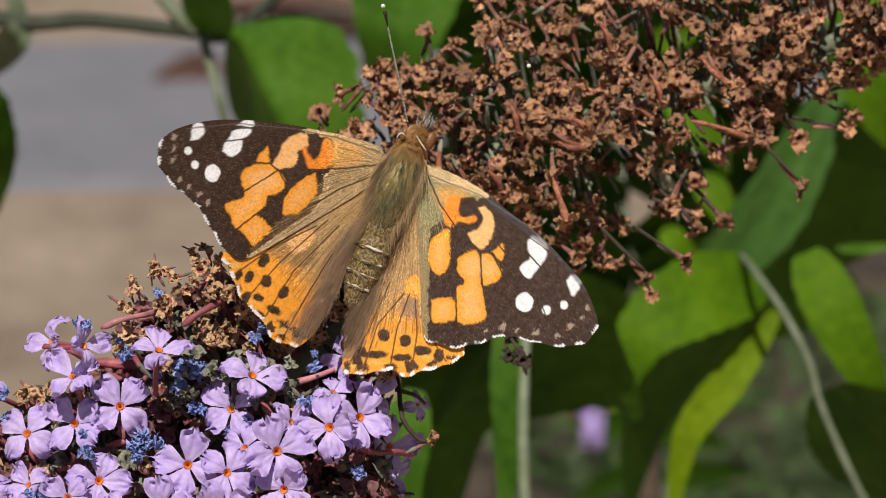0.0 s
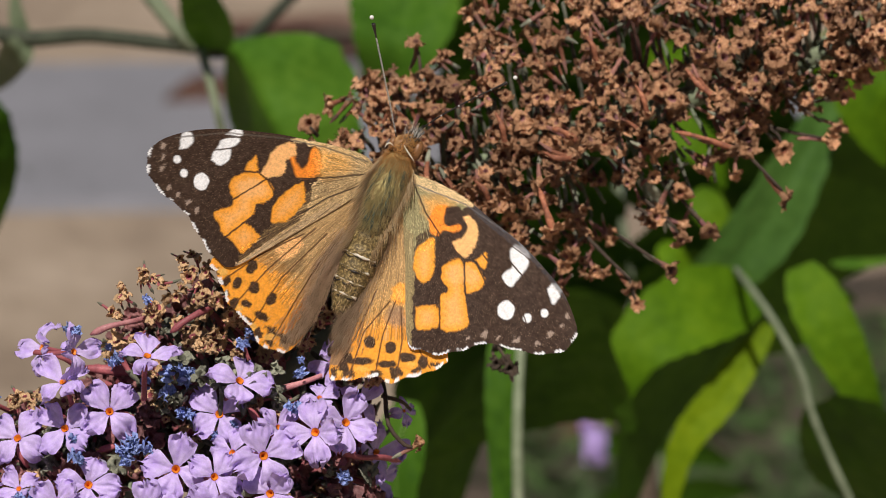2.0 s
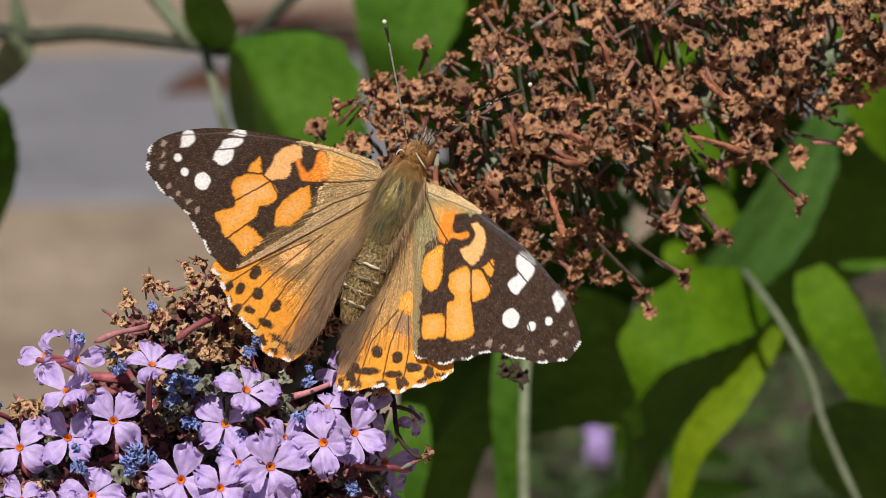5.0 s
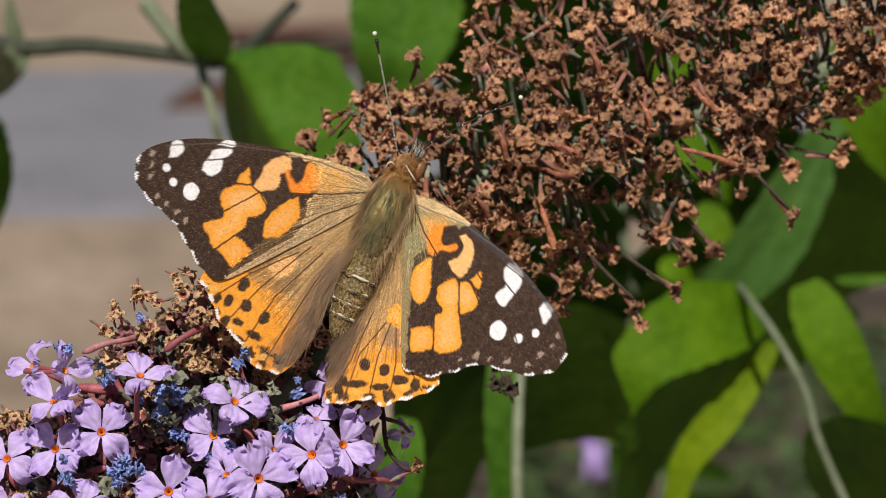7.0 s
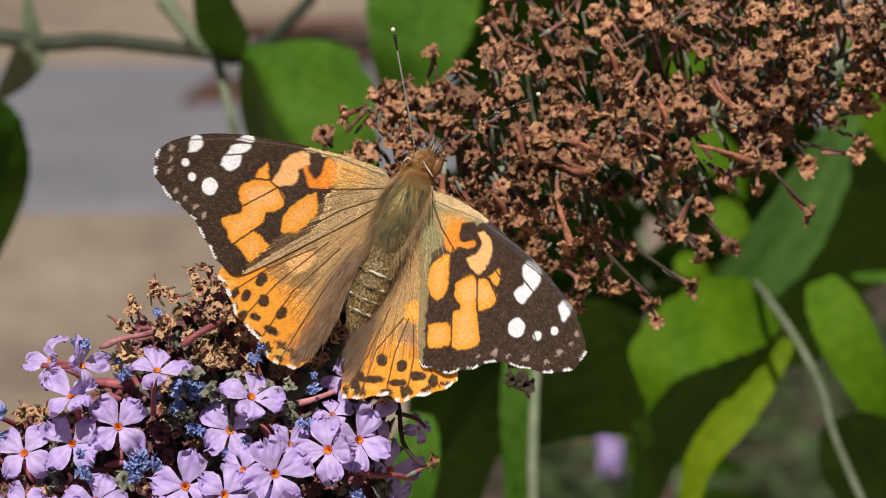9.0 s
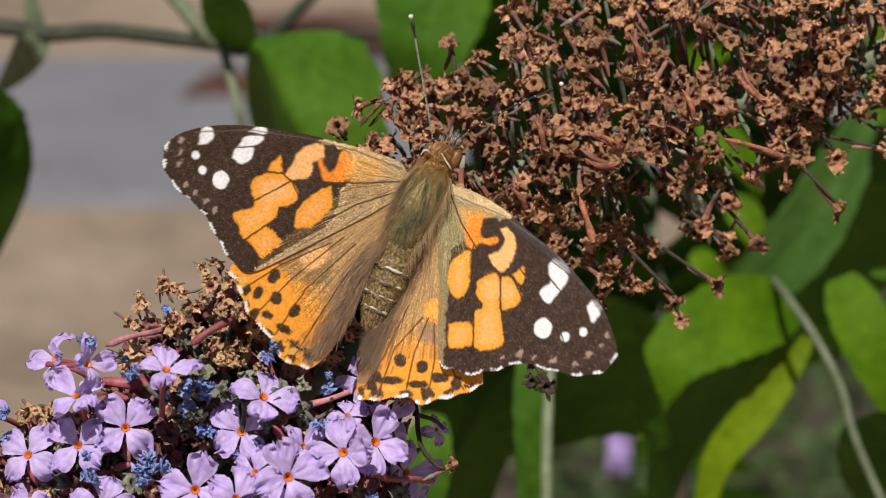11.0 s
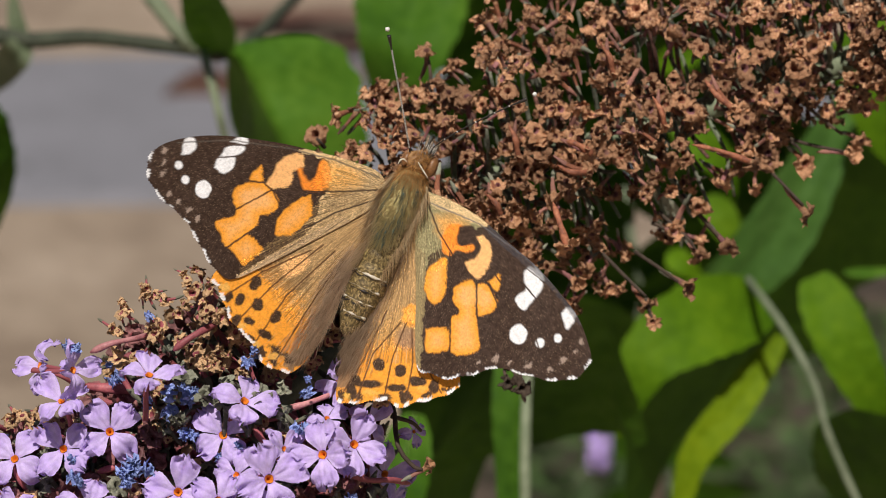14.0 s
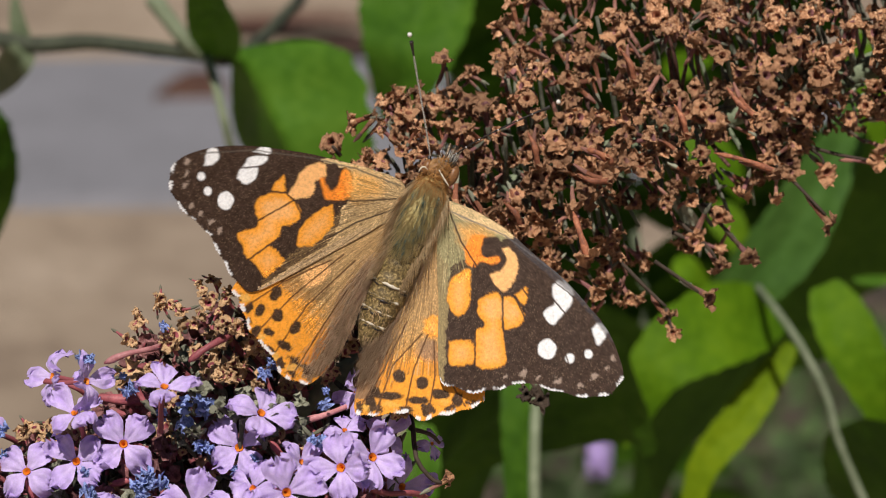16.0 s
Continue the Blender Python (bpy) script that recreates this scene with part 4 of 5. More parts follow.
COROLLAS = [corolla_mesh(i) for i in range(7)]
TUBES = [tube_mesh("tube", M_TUBE, b, i) for i, b in enumerate((-0.25, -0.1, 0.15, 0.3))]
THROAT = throat_mesh()
DRIES = [dry_mesh(i, (M_DRY, (M_DRY_TUBE, M_RUST, M_BUD)[i % 3], (M_CALYX, M_SAGE, M_DRY_TUBE)[i // 3 % 3])) for i in range(18)]
STRAWS = [dry_mesh(i + 90, (M_STRAW, M_TUBE, M_CALYX)) for i in range(9)]
BUDS = [dry_mesh(i + 30, (M_BUD, M_TUBE, M_CALYX)) for i in range(8)]
GREENS = [dry_mesh(i + 50, (M_SAGE, M_CALYX, M_CALYX)) for i in range(8)]
# dry florets in dark twig brown: shade under the wing put into the colour
SHADED_DRIES = [dry_mesh(i + 70, (M_TWIG, M_TWIG, M_TWIG)) for i in range(3)]
BLUES = [shrivelled_mesh(i) for i in range(5)]


def joined(name, pieces, mats):
    """Many placed copies of meshes as one mesh."""
    verts, faces, slots, count = [], [], [], 0
    for data, m in pieces:
        flat = np.empty(3 * len(data.vertices))
        data.vertices.foreach_get("co", flat)
        turn = np.array(m)
        verts.append(flat.reshape(-1, 3) @ turn[:3, :3].T + turn[:3, 3])
        corners, slot = np.empty(len(data.loops), int), np.empty(len(data.polygons), int)
        data.loops.foreach_get("vertex_index", corners)
        data.polygons.foreach_get("material_index", slot)
        faces.append(corners.reshape(-1, 4) + count)
        slots.append(np.array([mats.index(m_) for m_ in data.materials])[slot])
        count += len(data.vertices)
    return mesh_from(name, np.vstack(verts).tolist(), np.vstack(faces).tolist(), np.concatenate(slots), mats)


def scaled(m, s):
    return m @ Matrix.Diagonal((s, s, s, 1))


def add_floret(panicle, x, y, z, radius, spin, lean, turn, length=1.9, seed=0):
    """lean: degrees that the face tips up (minus: down); turn: to the right (minus: left)."""
    n = Vector((math.sin(radians(turn)), math.sin(radians(lean)) * math.cos(radians(turn)), math.cos(radians(lean)) * math.cos(radians(turn))))
    ob = part("floret", COROLLAS[seed % len(COROLLAS)], M_PETAL, panicle, m=scaled(facing(at(x, y, z), n, radians(spin)), radius * UNIT * 1.06))
    for name, data, m in (("tube", TUBES[seed % len(TUBES)], Matrix.Translation((0, 0, -0.2)) @ Matrix.Rotation(seed * 1.3, 4, "Z") @ Matrix.Diagonal((1, 1, length, 1))), ("throat", THROAT, Matrix())):
        part(name, data, None, ob, m=m)
    return ob


def add_piece(name, data, parent, place, n, size, spin=0.0):
    return part(name, data, None, parent, m=scaled(facing(place, n, spin), size))


# ---- the flowering panicle ----
flowering = thing("flowering_panicle", at(700, 520, -16), "mauve panicle with orange-throated florets, half of them withered brown and blue", "flower")
FLOWER_AXIS = [(760, 470, -20), (640, 560, -15), (470, 690, -10), (300, 820, -9), (120, 960, -10), (-20, 1080, -12)]
axis = spline([at(*p) for p in FLOWER_AXIS], 60)
bm = bmesh.new()
tube(bm, axis, (26 * UNIT, 12 * UNIT), 12, wobble=0.05)
part("stalk", bm, M_STEM, flowering, "downy green flower stalk")

rnd = random.Random(11)
# x, y, height in millimetres, radius, spin, lean, turn
FRESH = [(84, 603, -2, 47, 20, 24, -50), (212, 718, -1, 54, -23, 12, 5), (130, 748, 0, 52, 20, 16, -8), (45, 765, 0, 52, 30, 22, -10), (408, 723, 1, 55, 3, 8, -6),
         (332, 822, 4, 56, 8, 10, 4), (176, 850, 2, 54, 36, 12, 12), (580, 756, 6, 56, 28, 6, -14), (492, 799, 8, 58, 10, 4, 14), (640, 737, 3, 54, 40, 14, 22),
         (404, 836, 7, 50, 30, 10, 18)]
SIDEWAYS = [(282, 614, 7, 50, 10, 52, 10), (126, 662, 2, 46, 30, 40, -14), (450, 660, 4, 54, 25, 36, 26), (154, 612, 3, 46, 0, 10, 56), (602, 632, -3, 38, 20, -10, -62),
            (694, 792, -13, 54, 10, -6, 38), (430, 792, 3, 44, 15, 16, -22), (548, 862, -16, 54, 35, -12, 6), (622, 848, -16, 48, 5, -8, 30), (655, 880, -19, 46, 22, -14, 36),
            (500, 868, 8, 52, 26, -4, -10), (48, 856, 1, 36, 12, 30, -14), (118, 880, 4, 44, 30, 10, -4), (742, 716, -10, 26, 0, 10, 40), (700, 838, -17, 42, 24, -10, 48),
            (664, 700, -4, 40, 12, 30, 30), (590, 690, -1, 34, 30, 44, 10), (520, 745, 3, 40, 12, 34, 40), (286, 902, 6, 54, 12, 0, 6), (395, 905, 8, 54, 40, -2, 10),
            (205, 930, 6, 54, 20, 0, 0), (470, 940, 8, 54, 8, -8, 8), (30, 930, 4, 54, 14, 6, -20), (580, 930, -20, 52, 30, -14, 20), (320, 985, 7, 54, 5, -6, 4),
            (120, 1000, 6, 54, 25, 0, -10), (420, 1010, 6, 54, 15, -12, 10), (-40, 870, 0, 52, 30, 10, -30), (-60, 960, 0, 52, 10, 6, -34), (-30, 700, -6, 48, 25, 14, -40)]
for i, (x, y, z, r, spin, lean, turn) in enumerate(FRESH + SIDEWAYS):
    add_floret(flowering, x, y, z, r, spin, lean, turn, rnd.uniform(1.5, 2.1), i)

for i, (x, y, z, s) in enumerate(((155, 566, -3, 34), (280, 515, -5, 26), (222, 624, -3, 40), (336, 642, -2, 46), (350, 662, -2, 46), (322, 676, -2, 40), (345, 732, 0, 42), (262, 800, 2, 52),
                                  (250, 812, 2, 40), (146, 772, 0, 34), (456, 588, -3, 40), (546, 645, -2, 34), (64, 870, 3, 42), (20, 742, -3, 34), (10, 700, -4, 30), (545, 706, 0, 40),
                                  (420, 760, 0, 36), (195, 600, -4, 26), (270, 668, -2, 32), (640, 830, 2, 40), (480, 590, -6, 30), (150, 800, 2, 36), (436, 740, 1, 30))):
    for j in range(3):
        add_piece("withered_floret", BLUES[(i + j) % 5], flowering, at(x + rnd.gauss(0, 0.2) * s, y + rnd.gauss(0, 0.24) * s, z + (7 if y < 600 else 4 if y < 720 else 1) - 0.4 * j),
                  (rnd.gauss(0, 0.6), rnd.gauss(0.2, 0.6), 0.8), s * UNIT * rnd.uniform(0.45, 0.7), rnd.uniform(0, 6))


def reach(parent, line, r0, r1, mat, name="branchlet", label=""):
    bm = bmesh.new()
    tube(bm, spline([at(*p) for p in line], 10), (r0 * UNIT, r1 * UNIT), 8, wobble=0.06)
    return part(name, bm, mat, parent, label)


for line, r in (([(322, 578, -3), (350, 556, -4), (388, 534, -5)], 8), ([(178, 582, -4), (215, 566, -5), (262, 556, -6)], 7), ([(106, 612, -3), (135, 625, -4), (165, 642, -6)], 9),
                ([(512, 680, -1), (555, 668, -2), (602, 650, -4)], 7), ([(463, 712, 1), (480, 735, 1), (500, 756, 0)], 8), ([(48, 778, -1), (62, 812, -2), (100, 845, -6)], 8),
                ([(520, 735, 1), (545, 745, 2), (572, 755, 3)], 7), ([(160, 640, -6), (230, 645, -7), (320, 640, -9)], 11), ([(500, 668, -3), (525, 690, -3), (545, 705, -2)], 8),
                ([(60, 850, -3), (130, 840, -5), (220, 800, -8)], 11), ([(190, 790, -2), (225, 780, -3), (262, 770, -6)], 8), ([(600, 780, 2), (660, 800, -2), (700, 800, -4)], 7)):
    if line[0][1] < 600:
        line = [(x, y, z + 7) for x, y, z in line]
    (x0, y0, z0), (x1, y1, z1) = line[0], line[-1]
    line = [(x0, y0, z0 - 1), *line[1:-1], (x1, y1, z1 - 1), (x1 + 0.35 * (x1 - x0), y1 + 0.35 * (y1 - y0), z1 - 6)]
    bm = bmesh.new()
    tube(bm, spline([at(*p) for p in line], 14), lambda f, r=r: r * UNIT * (0.86 - 0.2 * f + 0.12 * math.sin(f * 9 + r)) * min(1, 0.25 + 7 * f, 0.25 + 7 * (1 - f)), 12, wobble=0.04)
    part("tube", bm, M_ROSE if y0 in (582, 680) else M_TUBE, flowering, "rose-pink floret tube" if y0 in (582, 680) else "maroon floret tube")

# spent florets on the upper side, and the dense crowd of calyxes in the shade round the stalk
spots = [(355, 478, -4, 44), (385, 470, -4, 40), (405, 520, -5, 42), (380, 508, -4, 40), (340, 500, -6, 40), (300, 490, -6, 38), (275, 478, -6, 34), (232, 512, -5, 40), (236, 500, -5, 26),
         (300, 532, -6, 46), (290, 548, -6, 42), (215, 540, -6, 36), (365, 440, -6, 34), (345, 452, -6, 32), (380, 600, -4, 50), (400, 580, -5, 40), (365, 595, -4, 44), (290, 640, -3, 40),
         (280, 636, -3, 34), (60, 692, -3, 46), (95, 690, -3, 44), (110, 716, -3, 44), (70, 712, -3, 40), (40, 705, -4, 40), (130, 700, -3, 36), (430, 545, -7, 40), (455, 560, -7, 40),
         (490, 620, -5, 40), (330, 560, -6, 44), (255, 590, -5, 36), (300, 720, -3, 40), (285, 690, -4, 44), (440, 620, -4, 40), (470, 645, -4, 36), (560, 600, -9, 40), (530, 570, -9, 40),
         (515, 720, 0, 34), (405, 755, 0, 30), (540, 880, 2, 40), (480, 700, -2, 36), (690, 660, -7, 40), (650, 620, -9, 40), (590, 560, -10, 40), (255, 820, 1, 36), (275, 470, -7, 30)]
for i in range(15):
    add_piece("calyx", GREENS[i % 8], flowering, at(rnd.uniform(330, 570), rnd.uniform(600, 710), rnd.uniform(0, 3)), (rnd.gauss(0, 0.6), rnd.gauss(0.4, 0.5), 0.7), rnd.uniform(26, 38) * UNIT, rnd.uniform(0, 6))
for i, (x, y, z, s) in enumerate(spots):
    z += 4 if x > 340 and 560 < y < 700 else 7 if y < 600 else 0
    for ox, oy, k in ((0, 0, 0.72), (rnd.uniform(-16, 16), rnd.uniform(-14, 14), 0.55), (rnd.uniform(-18, 18), rnd.uniform(-14, 14), 0.5)):
        add_piece("dry_floret", STRAWS[rnd.randrange(9)], flowering, at(x + ox, y + oy, z - abs(ox) * 0.03), (rnd.gauss(-0.15, 0.6), rnd.gauss(0.3, 0.6), 0.8), s * UNIT * k * 0.8, rnd.uniform(0, 6))


def crown(x):
    return np.interp(x, (-80, 40, 130, 230, 330, 430, 520, 620, 720), (760, 705, 690, 560, 500, 455, 470, 430, 500))


crowd = []
while len(crowd) < 1000:
    x, y = rnd.uniform(-80, 705), rnd.uniform(430, 1020)
    if y > crown(x) + 8 and x < 640 + 0.2 * (y - 560):
        crowd.append((x, y, (-5 if len(crowd) < 520 else -12) - 20 * rnd.random() ** 0.8 + (5 * min(1, (y - 560) / 240) if y > 600 else 6 if x < 460 else 0)))
rest = []
for i, (x, y, z) in enumerate(crowd):
    p = at(x, y, z)
    near = min(axis, key=lambda q: (q - p).length)
    n = (p - near).normalized() + Vector((rnd.gauss(0, 0.5), rnd.gauss(0.1, 0.5), rnd.gauss(0.3, 0.4)))
    if i < 250:
        young = y > 610 and rnd.random() < 0.75
        add_piece("calyx" if young else "dry_floret", BUDS[i % 8] if young and i % 4 else GREENS[i % 8] if young else STRAWS[i % 9], flowering, p, n, rnd.uniform(30, 46) * UNIT, rnd.uniform(0, 6))
    else:
        rest.append(((GREENS if i % 3 == 0 else BUDS)[i % 8], scaled(facing(p, n, rnd.uniform(0, 6)), rnd.uniform(34, 50) * UNIT)))
part("calyx_crowd", joined("calyx_crowd", rest, (M_BUD, M_TUBE, M_CALYX, M_SAGE)), None, flowering, "crowd of maroon calyxes and buds", Matrix(), "stuff")
# thin dark twigs under the wings, and the wispy one that reaches out with a dry scrap at its tip
reach(flowering, [(690, 640, -8), (705, 680, -6), (712, 740, -3), (738, 775, -3), (756, 782, -3)], 5, 3, M_TWIG, "twig", "thin dark twig with a dry scrap")
reach(flowering, [(700, 690, -6), (735, 700, -7), (752, 715, -8)], 4, 3, M_TWIG, "twig")
add_piece("dry_floret", DRIES[3], flowering, at(766, 776, -3), (0.8, 0.5, 0.3), 30 * UNIT, 1.0)

# ---- the spent panicle behind the butterfly ----
spent = thing("spent_panicle", at(720, 420, -34), "dried brown flower panicle, its small florets all withered", "flower")
SPENT_AXIS = [(680, 330, -32), (820, 290, -36), (1000, 225, -40), (1200, 165, -42), (1420, 90, -44), (1680, -10, -46)]
spine = spline([at(*p) for p in SPENT_AXIS], 60)
bm = bmesh.new()
tube(bm, spine, (14 * UNIT, 30 * UNIT), 12, wobble=0.05)
part("stalk", bm, M_STEM, spent, "downy grey-green stalk")
reach(spent, [(680, 330, -32), (705, 400, -28), (735, 445, -24), (760, 470, -20)], 14, 24, M_STEM, "stalk")


def upper(x):
    return np.interp(x, (540, 625, 680, 740, 855, 882, 910, 940, 1080, 1700), (235, 200, 120, 72, 68, 18, -25, -50, -115, -240))


def lower(x):
    return np.interp(x, (540, 640, 760, 880, 950, 1000, 1035, 1100, 1180, 1240, 1290, 1330, 1420, 1510, 1600, 1700), (225, 300, 390, 480, 530, 525, 430, 405, 420, 390, 310, 240, 200, 140, 95, 60))


# openings between the sprays, through which the leaves behind show
OPENINGS = ((1100, 345, 44, 44), (1150, 432, 58, 36), (1188, 322, 34, 26), (1170, 66, 36, 20), (1272, 226, 42, 36), (1278, 345, 26, 36), (1472, 72, 32, 36), (1440, 200, 44, 30), (1235, 440, 40, 30))


def opening(x, y):
    return any(((x - a) / p) ** 2 + ((y - b) / q) ** 2 < 1 for a, b, p, q in OPENINGS)


def axis_y(x):
    return np.interp(x, [p[0] for p in SPENT_AXIS], [p[1] for p in SPENT_AXIS])


def spray(x, turn, full):
    """A cyme on the stalk at x, turned round it from the side that faces the eye: its foot, its way out, and how far its florets reach."""
    y, z = axis_y(x), np.interp(x, [p[0] for p in SPENT_AXIS], [p[2] for p in SPENT_AXIS])
    k = UNIT * (FOCUS - z / 1000) / FOCUS
    high = max(30, (y - upper(x) if turn > 0 else lower(x) - y) - 12) * k
    deep = min(1.0, (lower(x) - upper(x)) / 330) * 0.0165
    out = Vector((-0.28 * high * math.sin(turn), high * math.sin(turn), deep * math.cos(turn)))
    return at(x, y, z), out.normalized(), out.length * full


def chart(p):
    k = UNIT * (FOCUS - p.z) / FOCUS
    return 784 + p.x / k, 441 - p.y / k


def near_spine(p):
    return min(spine, key=lambda q: (q - p).length)


own, rest, stems = [], [], []
for full, count, apart in ((1.0, 180, 50), (0.72, 110, 54)):
    tries, placed = 0, []
    while len(placed) < count and tries < 9000:
        tries += 1
        x, turn = rnd.uniform(605, 1690), rnd.uniform(-1.6, 1.6)
        root, out, far_ = spray(x, turn, full * rnd.uniform(0.9, 1.02))
        cx, cy = chart(root + out * far_)
        if opening(cx, cy) or any((cx - a) ** 2 + (cy - b) ** 2 + (120 * (turn - c)) ** 2 < apart ** 2 for a, b, c in placed):
            continue
        placed.append((cx, cy, turn))
        size = rnd.uniform(28, 38) * UNIT
        node = root + out * max(0.002, far_ - 2.0 * size)
        stems.append((near_spine(node - out * 0.004), node))
        for _ in range(rnd.choice((2, 3, 4, 5, 5)) if full == 1.0 else rnd.choice((2, 3, 3))):
            d = (out + Vector((rnd.gauss(-0.1, 0.46), rnd.gauss(0.04, 0.46), rnd.gauss(0.05, 0.36)))).normalized()
            s = size * rnd.uniform(0.72, 1.12)
            p = node + d * 1.9 * s
            hx, hy = chart(p)
            if opening(hx, hy):
                continue
            data = DRIES[rnd.randrange(18)]
            m = scaled(facing(p, d + Vector((rnd.gauss(0, 0.4), rnd.gauss(0, 0.4), rnd.gauss(0.05, 0.3))), rnd.uniform(0, 6)), s)
            if full == 1.0 and hx < 1500 and hy > 0 and abs(turn) < 1.25 and len(own) < 300:
                own.append(part("dry_floret", data, None, spent, m=m))
            else:
                rest.append((data, m))
part("dry_floret_crowd", joined("dry_floret_crowd", rest, (M_DRY, M_DRY_TUBE, M_CALYX, M_RUST, M_BUD, M_SAGE)), None, spent, "crowd of dry florets", Matrix(), "stuff")
# branchlets from the stalk to the foot of each cyme
bm = bmesh.new()
for i, (root, node) in enumerate(stems):
    mid = root.lerp(node, 0.55) + Vector((rnd.gauss(0, 14), rnd.gauss(0, 14), rnd.gauss(0, 14))) * UNIT
    tube(bm, spline([root, mid, node], 6), (5.5 * UNIT, 3.6 * UNIT), 6, slot=(0, 1, 1, 2)[i % 4])
part("branchlet_tangle", bm, (M_DRY_TUBE, M_SAGE, M_STEM), spent, "thin red-brown and grey-green branchlets", kind="stuff")
# rust-coloured tubes among the rest
for line, r in (([(978, 314, -20), (990, 350, -19), (1004, 394, -19)], 8), ([(1000, 208, -20), (1020, 214, -19), (1044, 230, -20)], 8), ([(985, 250, -19), (1010, 262, -18), (1042, 262, -19)], 7),
                ([(1218, 213, -24), (1268, 224, -23), (1326, 244, -23)], 6), ([(1150, 130, -22), (1165, 155, -21), (1172, 185, -22)], 7), ([(1240, 100, -24), (1262, 128, -23), (1290, 150, -23)], 7),
                ([(900, 180, -20), (912, 205, -19), (918, 240, -20)], 7), ([(860, 300, -21), (880, 318, -20), (890, 345, -21)], 7), ([(1060, 40, -22), (1075, 62, -21), (1082, 95, -22)], 7)):
    bm = bmesh.new()
    tube(bm, spline([at(*p) for p in line], 14), lambda f, r=r: r * UNIT * (0.55 + 0.35 * f + 0.12 * math.sin(f * 11 + r * 3)) * min(1, 0.2 + 5 * f), 10, wobble=0.06)
    part("dry_tube", bm, M_RUST, spent, "rust-coloured dry tube")
    add_piece("dry_floret", DRIES[int(r) % 14], spent, at(*line[-1]), (line[-1][0] - line[0][0], line[0][1] - line[-1][1], 25), 38 * UNIT, r)
# the cane that carries both panicles, down to the ground beyond the view
bm = bmesh.new()
down = VIEW.inverted() @ Vector((0.33, 0.30, -0.02))
tube(bm, spline([spine[-1], at(1850, 0, -50), at(2050, 300, -70), at(2100, 900, -100), at(2100, 2000, -160).lerp(down, 0.5), down], 40), (30 * UNIT, 0.006), 12, wobble=0.04)
part("cane", bm, M_BARK, spent, "brown woody cane")
# long single sprays that stick out of the outline
for line, tip, size in (([(1300, 215, -34), (1350, 255, -33), (1412, 318, -32)], (1420, 333, -32), 40), ([(1060, 400, -34), (1105, 445, -33), (1140, 478, -32)], (1144, 494, -32), 40),
                        ([(1120, 400, -33), (1165, 430, -32), (1200, 455, -32)], (1215, 462, -31), 42), ([(1330, 185, -36), (1420, 212, -36), (1482, 224, -36)], (1496, 228, -36), 36),
                        ([(1400, 130, -38), (1440, 165, -38), (1480, 195, -38)], (1512, 205, -38), 32), ([(1160, 330, -34), (1210, 375, -33), (1225, 395, -33)], (1232, 408, -33), 38),
                        ([(1200, 300, -34), (1250, 355, -33), (1275, 385, -33)], (1284, 392, -32), 40), ([(1360, 190, -36), (1400, 215, -36), (1410, 232, -36)], (1416, 246, -35), 40),
                        ([(880, 560, -30), (905, 600, -28), (918, 620, -27)], (926, 640, -27), 40), ([(900, 590, -28), (895, 610, -28), (900, 622, -27)], (902, 630, -27), 32),
                        ([(1140, 480, -32), (1146, 505, -32), (1150, 515, -32)], (1152, 522, -32), 26), ([(1500, 110, -40), (1530, 75, -41), (1556, 55, -41)], (1566, 46, -41), 36),
                        ([(1470, 160, -38), (1500, 150, -38), (1510, 148, -38)], (1522, 150, -38), 40), ([(580, 222, -30), (572, 212, -29), (566, 206, -29)], (564, 198, -29), 42),
                        ([(1150, 350, -34), (1185, 365, -33), (1200, 372, -33)], (1188, 366, -31), 34), ([(762, 150, -31), (764, 105, -30), (760, 70, -30)], (756, 52, -30), 36),
                        ([(860, 520, -30), (890, 555, -29), (902, 580, -28)], (905, 600, -28), 30)):
    reach(spent, line, 4.2, 3, M_TWIG, "twig")
    add_piece("dry_floret", SHADED_DRIES[0] if tip[1] > 590 else DRIES[rnd.randrange(18)], spent, at(*tip), (line[2][0] - line[1][0], line[1][1] - line[2][1], 30 + rnd.uniform(-10, 30)), size * UNIT, rnd.uniform(0, 6))

# ---- leaves and stems behind ----


